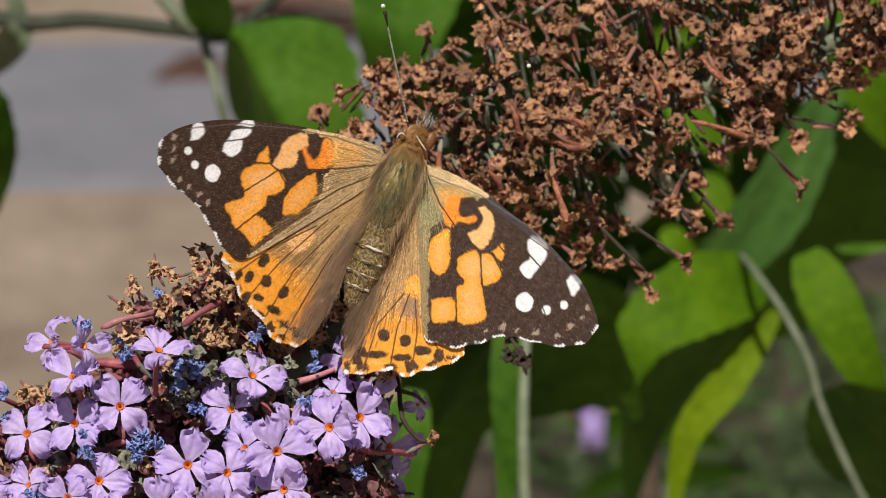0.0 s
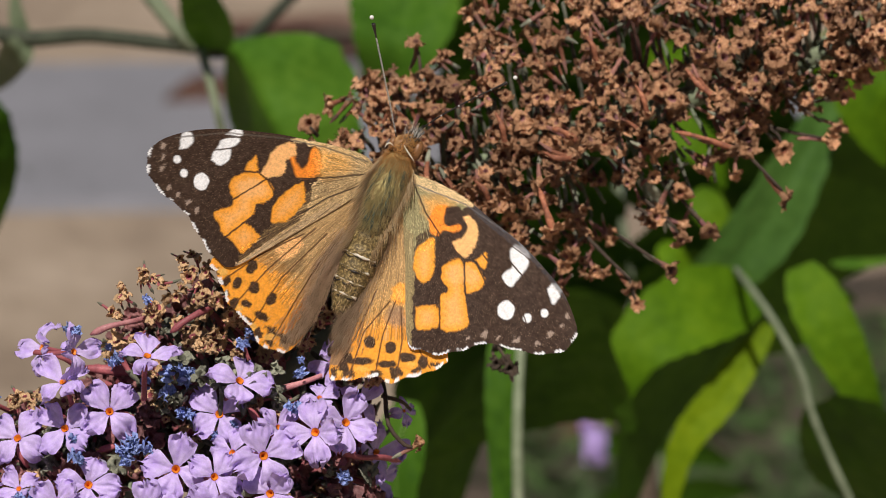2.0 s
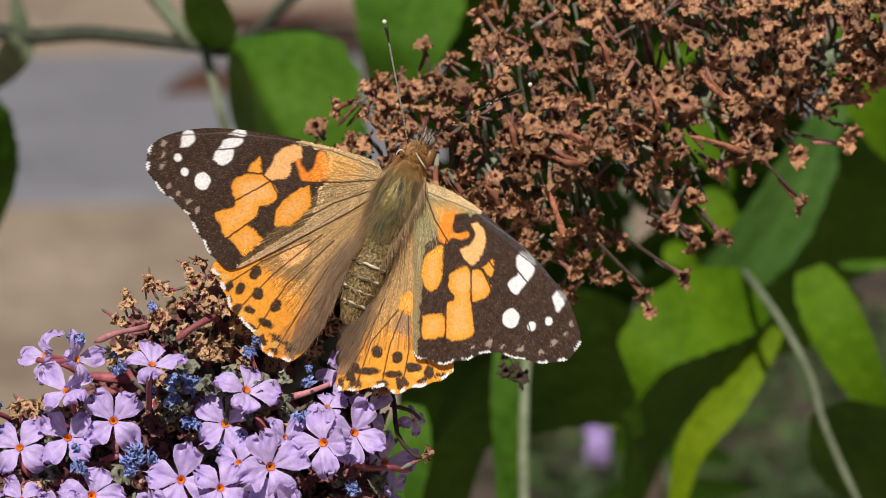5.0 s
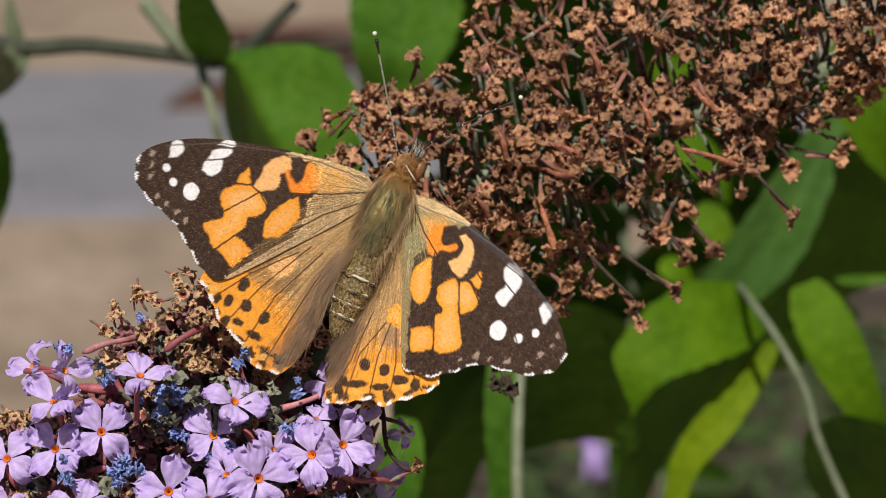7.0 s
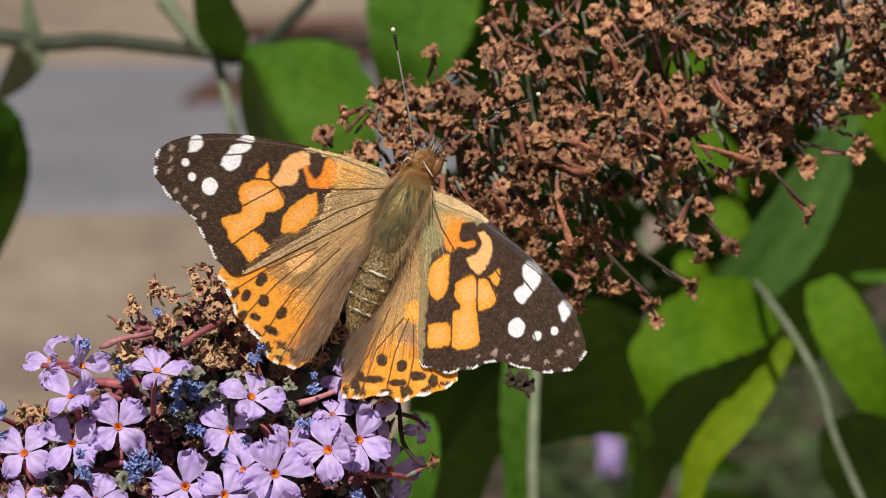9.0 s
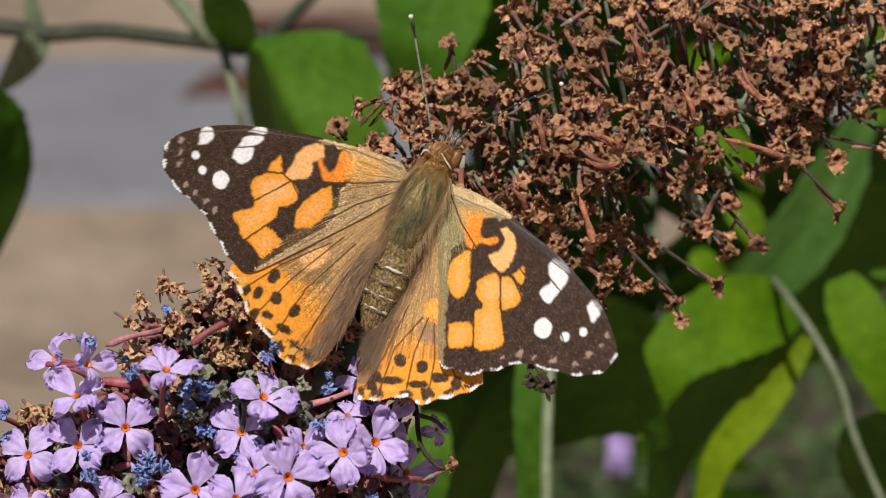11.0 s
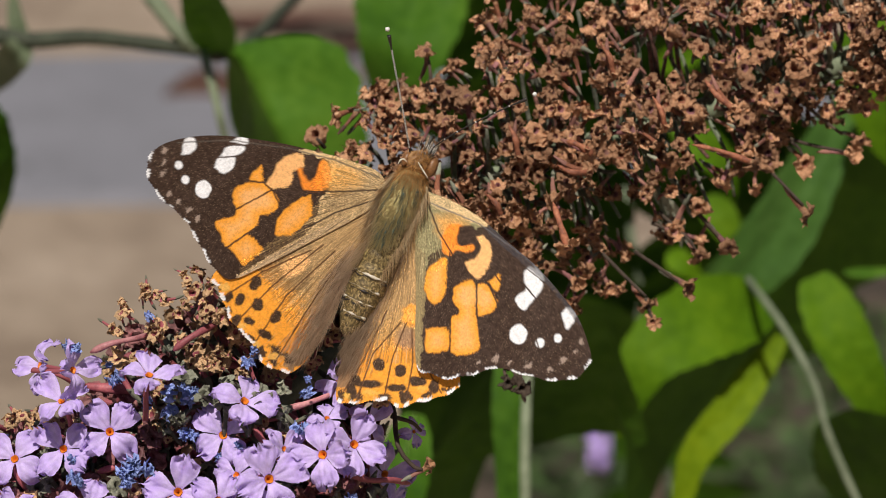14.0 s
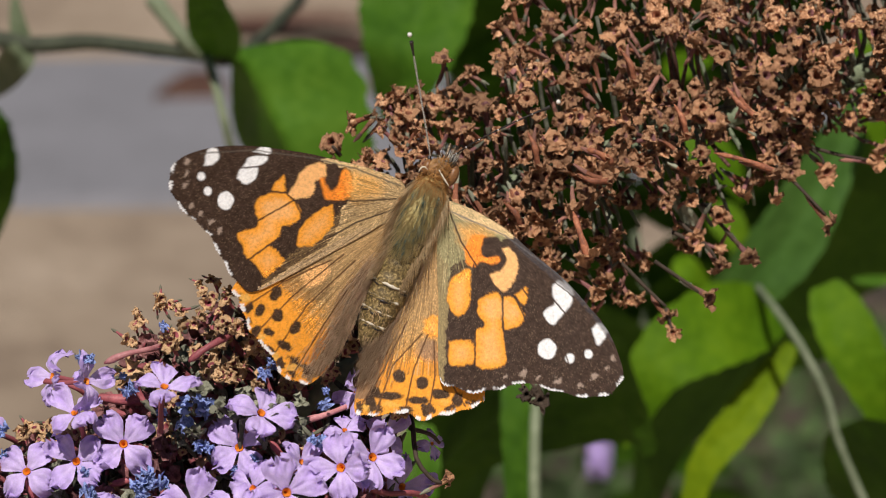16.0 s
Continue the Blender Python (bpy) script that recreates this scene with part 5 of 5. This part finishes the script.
def leaf(parent, line, half, roll=0.0, fold=0.25, wave=0.06, sharp=0.75, label="", rib=False, mat=None, skew=1.0, droop=None, sweep=0.0):
    """A lance-shaped leaf along a midrib of (x, y, z), its half-width in chart units, rolled about the midrib (degrees), folded up along it.
    skew: how much broader the half on the midrib's left is, looking along it; droop: a fold of its own for the other half;
    sweep: how far its left half reaches forward to the tip."""
    n, m = 36, 10
    mid = spline([at(*p) for p in line], n)
    bm = bmesh.new()
    rows, ribs = [], []
    seed = line[0][0] * 0.37
    for i, p in enumerate(mid):
        f = i / n
        along = (mid[min(i + 1, n)] - mid[max(i - 1, 0)]).normalized()
        flat = along.cross(Vector((0, 0, 1))).normalized()
        up = flat.cross(along).normalized()
        a = radians(roll)
        s, u = flat * math.cos(a) + up * math.sin(a), up * math.cos(a) - flat * math.sin(a)
        scale = (FOCUS - p.z) / FOCUS * UNIT
        w = half * scale * (math.sin(math.pi * min(1, (f * 0.97 + 0.03) ** sharp)) ** 0.8) * (1 + 0.03 * math.sin(f * 60))
        row = []
        for j in range(-m, m + 1):
            g = j / m
            side_w = w * (skew if g < 0 else 1.0)
            lift = (fold if g < 0 or droop is None else droop) * abs(g) * side_w + wave * w * noise.noise((f * 5 + seed, g * 2, 1)) - 0.02 * w * abs(math.sin(f * 42 + abs(g) * 5)) * (1 - abs(g))
            row.append(bm.verts.new(p + s * g * side_w + along * sweep * max(0, -g) * side_w + u * lift))
        rows.append(row)
        ribs.append(p - u * 0.12 * half * scale * 0.06 + u * 0.0004)
    for a, b in zip(rows, rows[1:]):
        for j in range(2 * m):
            bm.faces.new((a[j], a[j + 1], b[j + 1], b[j]))
    ob = part("leaf", bm, mat or M_LEAF, parent, label)
    if rib:
        bm = bmesh.new()
        k = (FOCUS - mid[0].z) / FOCUS * UNIT
        tube(bm, ribs, (half * 0.026 * k, half * 0.008 * k), 8)
        part("midrib", bm, M_RIB, ob)
    return ob


def stem(parent, line, r0, r1, label="", mat=None):
    k = (FOCUS - line[0][2] / 1000) / FOCUS * UNIT
    bm = bmesh.new()
    tube(bm, spline([at(*p) for p in line], 30), (r0 * k, r1 * k), 12, wobble=0.04)
    return part("stem", bm, mat or M_STEM, parent, label)


def cane(parent, start, foot, middle=None):
    """A woody cane from a chart place down to the ground at (x, y)."""
    bm = bmesh.new()
    down = VIEW.inverted() @ Vector((*foot, -0.02))
    top = at(*start)
    line = [top] + ([at(*middle)] if middle else []) + [top.lerp(down, 0.5) + Vector((0.02, 0, 0.01)), down]
    tube(bm, spline(line, 24), (0.0022, 0.006), 10, wobble=0.04)
    part("cane", bm, M_BARK, parent, "brown woody cane")


B = -222      # how far behind the butterfly the leaves stand, in millimetres
shoot = thing("leafy_shoot", at(400, 60, B), "leafy green shrub shoot with a horizontal downy stem", "shrub", "shrub shoots")
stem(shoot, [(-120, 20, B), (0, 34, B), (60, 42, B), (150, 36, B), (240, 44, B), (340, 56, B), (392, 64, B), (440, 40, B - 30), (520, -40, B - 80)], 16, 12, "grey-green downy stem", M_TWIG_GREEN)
stem(shoot, [(352, 50, B), (366, 90, B + 16), (382, 150, B + 22), (398, 215, B + 20), (430, 330, B + 8)], 8.5, 7, "pale downy stem")
stem(shoot, [(262, -40, B), (290, -4, B + 2), (318, 32, B + 2), (345, 58, B)], 16, 12, "pale downy stem")
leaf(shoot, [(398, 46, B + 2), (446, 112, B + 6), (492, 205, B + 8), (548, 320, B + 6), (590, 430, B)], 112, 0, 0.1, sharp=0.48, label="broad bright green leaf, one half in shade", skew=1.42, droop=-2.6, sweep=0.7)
leaf(shoot, [(386, 70, B), (370, 18, B + 16), (352, -40, B + 32), (330, -140, B + 52)], 44, 0, 0.1, label="dark leaf seen from its shaded side")
leaf(shoot, [(50, 44, B), (25, 70, B), (0, 104, B - 20), (-40, 150, B - 50)], 30, 20, 0.1, label="small greyish leaf", mat=M_DOWNY)
leaf(shoot, [(45, 50, B), (30, 10, B), (20, -60, B)], 17, 10, 0.3, label="small greyish leaf", mat=M_DOWNY)
leaf(shoot, [(-60, 150, B + 20), (-26, 230, B + 10), (-14, 310, B), (-30, 430, B - 20)], 80, 66, 0.05, label="dark leaf hanging over the path")
leaf(shoot, [(725, -140, B - 40), (722, -30, B - 35), (705, 60, B - 30), (670, 180, B - 40)], 100, -5, 0.25, label="bright green leaf")

clump = thing("leafy_shoot", at(1330, 470, B), "shrub shoot with long lance-shaped green leaves and a pale stem", "shrub", "shrub shoots")
stem(clump, [(1312, 452, B + 20), (1338, 484, B + 36), (1386, 552, B + 44), (1432, 640, B + 46), (1456, 725, B + 46), (1528, 882, B + 46), (1604, 1010, B + 40)], 6.4, 6.0, "pale downy stem")
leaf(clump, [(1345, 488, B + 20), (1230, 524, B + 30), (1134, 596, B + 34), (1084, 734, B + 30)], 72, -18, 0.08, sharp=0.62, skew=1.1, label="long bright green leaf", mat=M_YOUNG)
# added leaf, turned from the sun, for the shadowed part of the long leaf
leaf(clump, [(1112, 640, B + 50), (1045, 645, B + 48), (925, 700, B + 44), (735, 800, B + 36)], 175, 50, 0.04, sharp=0.36, label="dark leaf in shade")
leaf(clump, [(1330, 552, B - 10), (1235, 640, B - 12), (1155, 740, B - 16), (1110, 920, B - 24)], 175, 63, 0.0, 0.02, sharp=0.6, label="dark leaf in shade")
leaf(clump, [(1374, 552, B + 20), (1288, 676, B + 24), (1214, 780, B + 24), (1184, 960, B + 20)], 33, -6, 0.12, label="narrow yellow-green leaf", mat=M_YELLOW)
leaf(clump, [(1205, 520, B - 4), (1300, 440, B), (1362, 372, B), (1414, 280, B), (1472, 170, B - 4), (1535, 20, B - 10)], 66, -18, 0.15, label="smooth green leaf, sky sheen put into its colour", mat=M_SHEEN_LEAF)
leaf(clump, [(1320, 440, B - 46), (1420, 415, B - 48), (1520, 392, B - 52), (1680, 365, B - 60)], 190, -50, 0.0, 0.02, sharp=0.6, label="dark shaded leaf")
leaf(clump, [(1330, 350, B - 90), (1420, 322, B - 95), (1530, 292, B - 100), (1700, 262, B - 110)], 230, -50, 0.0, 0.02, label="dark shaded leaf")
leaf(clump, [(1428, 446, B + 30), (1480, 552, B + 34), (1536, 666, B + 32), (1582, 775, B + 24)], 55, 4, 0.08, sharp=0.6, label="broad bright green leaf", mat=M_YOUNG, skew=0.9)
leaf(clump, [(1462, 690, B + 38), (1535, 780, B + 38), (1606, 870, B + 36), (1680, 980, B + 30)], 200, -66, 0.0, 0.02, label="dark leaf in shade")
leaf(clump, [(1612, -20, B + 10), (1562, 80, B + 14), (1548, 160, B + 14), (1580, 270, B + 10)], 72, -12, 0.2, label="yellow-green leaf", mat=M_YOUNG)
leaf(clump, [(1480, 440, B - 10), (1540, 440, B - 10), (1620, 428, B - 10)], 9, 0, 0.1, label="narrow bright leaf")

low = thing("leafy_shoot", at(925, 900, -165), "upright shrub shoot with a pale stem and dark leaves", "shrub", "shrub shoots")
stem(low, [(935, 1000, -165), (928, 860, -163), (926, 740, -162), (930, 620, -165), (940, 500, -170)], 10.5, 8, "pale downy stem")
leaf(low, [(912, 500, -172), (903, 640, -166), (900, 780, -166), (892, 980, -168)], 36, -20, 0.1, label="narrow bright green leaf")
leaf(low, [(880, 520, -175), (830, 640, -182), (800, 780, -200), (780, 980, -230)], 215, 58, 0.05, sharp=0.55, label="dark leaf in shade")
leaf(low, [(735, 690, -150), (716, 780, -148), (712, 860, -148), (740, 1000, -150)], 50, -10, 0.3, label="green leaf with a pale midrib", rib=True)

cane(shoot, (-120, 20, B), (-0.28, 0.55), (-330, 220, B))
cane(clump, (1604, 1010, B + 40), (0.16, 0.42))
cane(low, (935, 1000, -165), (0.05, 0.34))

# darker leaves of the same shrub, behind the spent panicle and further down
rnd = random.Random(21)
behind = thing("leafy_shoot", at(1100, 400, -300), "leaves of the shrub in the shade behind the spent panicle", "shrub", "shrub shoots")
leaf(spent, [(1150, 300, -48), (1176, 322, -50), (1196, 352, -52), (1200, 396, -54)], 13, 20, 0.2, label="small pale downy leaf among the sprays", mat=M_SAGE)
stem(behind, [(1130, 620, -320), (1120, 480, -310), (1100, 330, -305), (1080, 180, -305), (1060, -80, -310)], 9, 7)
for i, y in enumerate((560, 490, 430, 360, 300, 230, 170, 100, 40, -20)):
    x, side = 1122 - 0.08 * (500 - y), 1 if i % 2 else -1
    for s, long_ in ((side, 400), (-side, 320)):
        dx = s * long_
        if 340 < y < 400 and s > 0:
            continue
        leaf(behind, [(x, y, -305), (x + dx * 0.35, y - 10, -305), (x + dx * 0.7, y, -308), (x + dx, y + 15, -312)], 120, -51 * s, 0.06)
for line, half in (([(1180, 170, -262), (1225, 215, -260), (1262, 250, -260), (1290, 310, -262)], 34), ([(1238, 310, -258), (1268, 352, -256), (1300, 420, -256)], 30),
                   ([(1172, 408, -262), (1198, 428, -260), (1236, 456, -262)], 22), ([(1150, 80, -266), (1190, 68, -264), (1240, 60, -266)], 24), ([(1455, 100, -262), (1480, 60, -260), (1500, 0, -262)], 34)):
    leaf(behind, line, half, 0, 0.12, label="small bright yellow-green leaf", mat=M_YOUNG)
cane(behind, (1130, 620, -320), (0.12, 0.60), (1150, 900, -325))
deep = thing("leafy_shoot", at(1250, 900, -900), "lower leaves of the shrub in deep shade", "shrub", "shrub shoots")
stem(deep, [(1200, 1150, -900), (1180, 900, -900), (1150, 760, -900), (1120, 640, -900)], 5, 4)
for x, y, side in ((1160, 770, 1), (1150, 750, -1), (1172, 850, 1), (1172, 860, -1), (1190, 940, 1), (1190, 950, -1)):
    dx = side * rnd.uniform(120, 200)
    leaf(deep, [(x, y, -900), (x + dx * 0.4, y + rnd.uniform(-20, 5), -898), (x + dx, y + rnd.uniform(-10, 40), -905)], rnd.uniform(34, 50), -40 * side, 0.08)

cane(deep, (1200, 1150, -900), (0.35, 1.3))

# ---- things on the ground, far out of focus ----


def on_ground(x, y, z=0.0):
    """The ground's place behind a chart place."""
    eye = VIEW @ Vector((0, 0, FOCUS))
    way = (VIEW @ at(x, y)) - eye
    return eye + way * ((z - eye.z) / way.z)


def dead_leaf(x, y, length, width, turn, label, tilt=0):
    bm = bmesh.new()
    c = on_ground(x, y)
    rows = []
    for i in range(9):
        f = i / 8 * 2 - 1
        w = width / 2 * math.sqrt(max(0.02, 1 - f * f))
        rows.append([bm.verts.new((f * length / 2, w * g, 0.012 + 0.01 * math.sin(f * 3) + 0.012 * g * g)) for g in (-1, -0.5, 0, 0.5, 1)])
    for a, b in zip(rows, rows[1:]):
        for j in range(4):
            bm.faces.new((a[j], a[j + 1], b[j + 1], b[j]))
    data = bpy.data.meshes.new("dead_leaf")
    bm.to_mesh(data)
    bm.free()
    data.materials.append(M_LITTER)
    ob = new("dead_leaf", data)
    ob.matrix_world = Matrix.Translation((c.x, c.y, -0.006)) @ Matrix.Rotation(radians(turn), 4, "Z") @ Matrix.Rotation(radians(tilt), 4, "X") @ Matrix.Rotation(radians(tilt * 0.35), 4, "Z")
    return tagged(ob, label, "dead leaf", "fallen leaves")


dead_leaf(330, 142, 0.17, 0.10, 22, "curled red-brown dead leaf on the asphalt path", 50)
dead_leaf(610, 62, 0.30, 0.16, 10, "red-brown dead leaf on bare soil")
dead_leaf(500, 15, 0.40, 0.16, -8, "red-brown dead leaf on bare soil")
stick = bmesh.new()
tube(stick, spline([on_ground(575, 84), on_ground(640, 118), on_ground(720, 150)], 10), 0.013, 8)
data = bpy.data.meshes.new("fallen_stick")
stick.to_mesh(data)
stick.free()
data.materials.append(M_LITTER)
tagged(new("fallen_stick", data), "red-brown fallen stick across the path", "stick")
dead_leaf(1000, 745, 0.09, 0.05, 10, "pale brown dead leaf on bare soil")

# low weeds on the soil under the shrub
rnd = random.Random(3)
verts, faces = [], []
for n_ in range(836):
    c = on_ground(rnd.uniform(880, 1700), rnd.uniform(560, 1000), -0.02) if n_ < 820 else on_ground(rnd.uniform(70, 210), 328 + rnd.gauss(0, 6), -0.045)
    for _ in range(4):
        a, l, w = rnd.uniform(0, 6.3), rnd.uniform(0.02, 0.07), rnd.uniform(0.006, 0.016)
        d = Vector((math.cos(a), math.sin(a), 0))
        s = Vector((-d.y, d.x, 0))
        k = len(verts)
        p = Vector(c) + d * 0.004
        up = Vector((0, 0, rnd.uniform(0.3, 1.1)))
        verts += [p - s * w * 0.3, p + s * w * 0.3, p + (d + up) * l * 0.5 + s * w, p + (d + up) * l * 0.5 - s * w, p + (d * 1.2 + up * 0.8) * l]
        faces += [(k, k + 1, k + 2, k + 3), (k + 3, k + 2, k + 4)]
weeds = new("weeds", mesh_from("weeds", verts, faces, mats=(M_WEED,)))
tagged(weeds, "low green weeds on the dry soil", "weeds", kind="stuff")

# a mauve flower spike far below
far = thing("flowering_panicle", at(1050, 760, -520), "small mauve flower panicle hanging below the leaves", "flower")
bm = bmesh.new()
k = (FOCUS + 0.52) / FOCUS * UNIT
tube(bm, spline([at(1000, 830, -525), at(1045, 760, -520), at(1075, 690, -515), at(1090, 600, -510)], 14), (2 * k, 5 * k), 8)
part("stalk", bm, M_STEM, far)
rnd = random.Random(8)
for i in range(70):
    n = Vector((rnd.gauss(0, 1), rnd.gauss(0, 1), rnd.gauss(0.5, 1))).normalized()
    m = scaled(facing(at(1046, 752, -520) + Vector((n.x * 0.8, n.y * 1.3, n.z)) * k * rnd.uniform(8, 36), n, rnd.uniform(0, 6)), 11 * k)
    part("floret", COROLLAS[i % 7], M_PETAL, far, m=m)

# seconds; the body's shift across and up in millimetres and its turn; the forewings' lift, left and right; their sweep; the hindwings' lift
BUTTERFLY_ROWS = [
    (0, 0, 0, 0, 0, 0, 0, 0, 0, 0),
    (0.5, 0.061, -0.021, -0.21, -1.5, 2.8, -0.01, 0, -1.5, 2.8),
    (1, 0.111, 0.009, -0.38, -0.9, 0, 0.27, -0.06, -0.9, 0),
    (1.5, 0.158, -0.052, -0.61, 0.5, 1.1, 0.27, -0.46, 0.5, 0.5),
    (2, 0.146, -0.058, -0.38, -1.1, 2.6, 0.38, -0.25, -1.1, 2.3),
    (2.5, 0.296, -0.202, -0.69, -2.8, 3.1, 0.23, -0.22, -2.8, 2.8),
    (3, 0.253, -0.147, -0.53, -3.8, 5, 0.12, -0.11, -4.1, 3.9),
    (3.5, 0.396, -0.188, -0.9, -2.1, 5.1, 0.02, -0.42, -2.1, 4.4),
    (4, 0.358, -0.202, -0.77, -4.9, 6.3, -0.32, -0.36, -4.9, 5.2),
    (6.5, 0.386, -0.374, -1.01, -12.5, 12.3, -0.75, 0.18, -12.5, 11.4),
    (7, 0.397, -0.379, -0.98, -10.8, 11.5, -0.87, 0.11, -10.8, 11.3),
    (7.5, 0.423, -0.394, -1.02, -11.5, 11.2, -0.67, 0.04, -11.5, 11.2),
    (8, 0.479, -0.378, -1.24, -11.2, 10.9, -0.82, 0.18, -11.2, 10.6),
    (10.5, 0.345, -0.203, -1.16, -7, 7.1, -0.96, -0.1, -7, 4.1),
    (11, 0.33, -0.179, -1.17, -7.9, 6.2, -0.78, 0.12, -7.9, 2.1),
    (11.5, 0.326, -0.197, -1.18, -8, 6, -1.04, 0.08, -8, 2.4),
    (12, 0.346, -0.26, -1.07, -7.5, 7.9, -0.8, 0.16, -7.5, 4.1),
    (12.5, 0.384, -0.198, -1.19, -7.5, 6, -0.79, -0.07, -7.5, 3.2),
    (13, 0.316, -0.226, -1.25, -9.7, 6.6, -1.1, 0.18, -9.7, 2.8),
    (13.5, 0.341, -0.27, -1.24, -9, 6.5, -0.88, -0.01, -9, 2.9),
    (14, 0.384, -0.232, -1.25, -6.9, 4.5, -0.89, -0.36, -6.9, 1.4),
    (14.5, 0.52, -0.251, -1.53, -7.7, 4.8, -0.63, -0.3, -7.7, 1.3),
    (15, 0.521, -0.299, -1.63, -2.4, -4, -0.31, -0.39, -2.4, -7),
    (15.5, 0.396, -0.193, -1.48, -3.9, -0.7, -0.16, -0.18, -3.9, -3.8),
    (16, 0.407, -0.117, -1.63, -0.9, -3.8, -0.26, -0.46, -0.9, -7),
]
# seconds; how far the flowering panicle sways across and up, in millimetres
SWAY_ROWS = [
    (0, 0.00, 0.00),
    (0.5, 0.01, -0.01),
    (1, -0.00, 0.00),
    (1.5, -0.04, 0.02),
    (2, -0.05, 0.01),
    (2.5, -0.00, 0.02),
    (3, 0.03, 0.01),
    (3.5, 0.05, 0.03),
    (4, 0.06, 0.01),
    (6.5, 0.06, 0.03),
    (7, 0.10, 0.04),
    (7.5, 0.08, 0.05),
    (8, 0.06, 0.07),
    (10.5, 0.08, 0.18),
    (11, 0.08, 0.25),
    (11.5, 0.11, 0.21),
    (12, 0.14, 0.14),
    (12.5, 0.09, 0.17),
    (13, 0.00, 0.18),
    (13.5, -0.00, 0.20),
    (14, 0.01, 0.20),
    (14.5, 0.06, 0.20),
    (15, -0.04, 0.20),
    (15.5, -0.06, 0.27),
    (16, -0.04, 0.30),
]


def motions():
    base = BASE[butterfly]
    home = Matrix.Translation(base)
    walk(butterfly, [(t, VIEW @ Matrix.Translation((x / 1000, y / 1000, 0)) @ home @ pose(0, 0, 0, 0, 0, turn)) for t, x, y, turn, *_ in BUTTERFLY_ROWS])
    stand = Matrix.Translation(BASE[flowering])
    walk(flowering, [(t, VIEW @ Matrix.Translation((x / 1000, y / 1000, 0)) @ stand) for t, x, y in SWAY_ROWS])
    spine_way = Vector((AXIS.x, -AXIS.y, 0))
    for ob, side, sweep in ((fore_left, 4, 6), (hind_left, 8, 0), (fore_right, 5, 7), (hind_right, 9, 0)):
        rest = ob.matrix_basis.copy()
        sign = 1 if side in (4, 8) else -1
        tilt = radians(24 if sign > 0 else 20)
        level = Vector((-AXIS.y * sign * math.sin(tilt), -AXIS.x * sign * math.sin(tilt), math.cos(tilt)))     # square to the wing
        walk(ob, [(row[0], rest @ Matrix.Rotation(radians(sign * row[side]), 4, spine_way) @ Matrix.Rotation(radians(row[sweep]) if sweep else 0.0, 4, level)) for row in BUTTERFLY_ROWS])


motions()
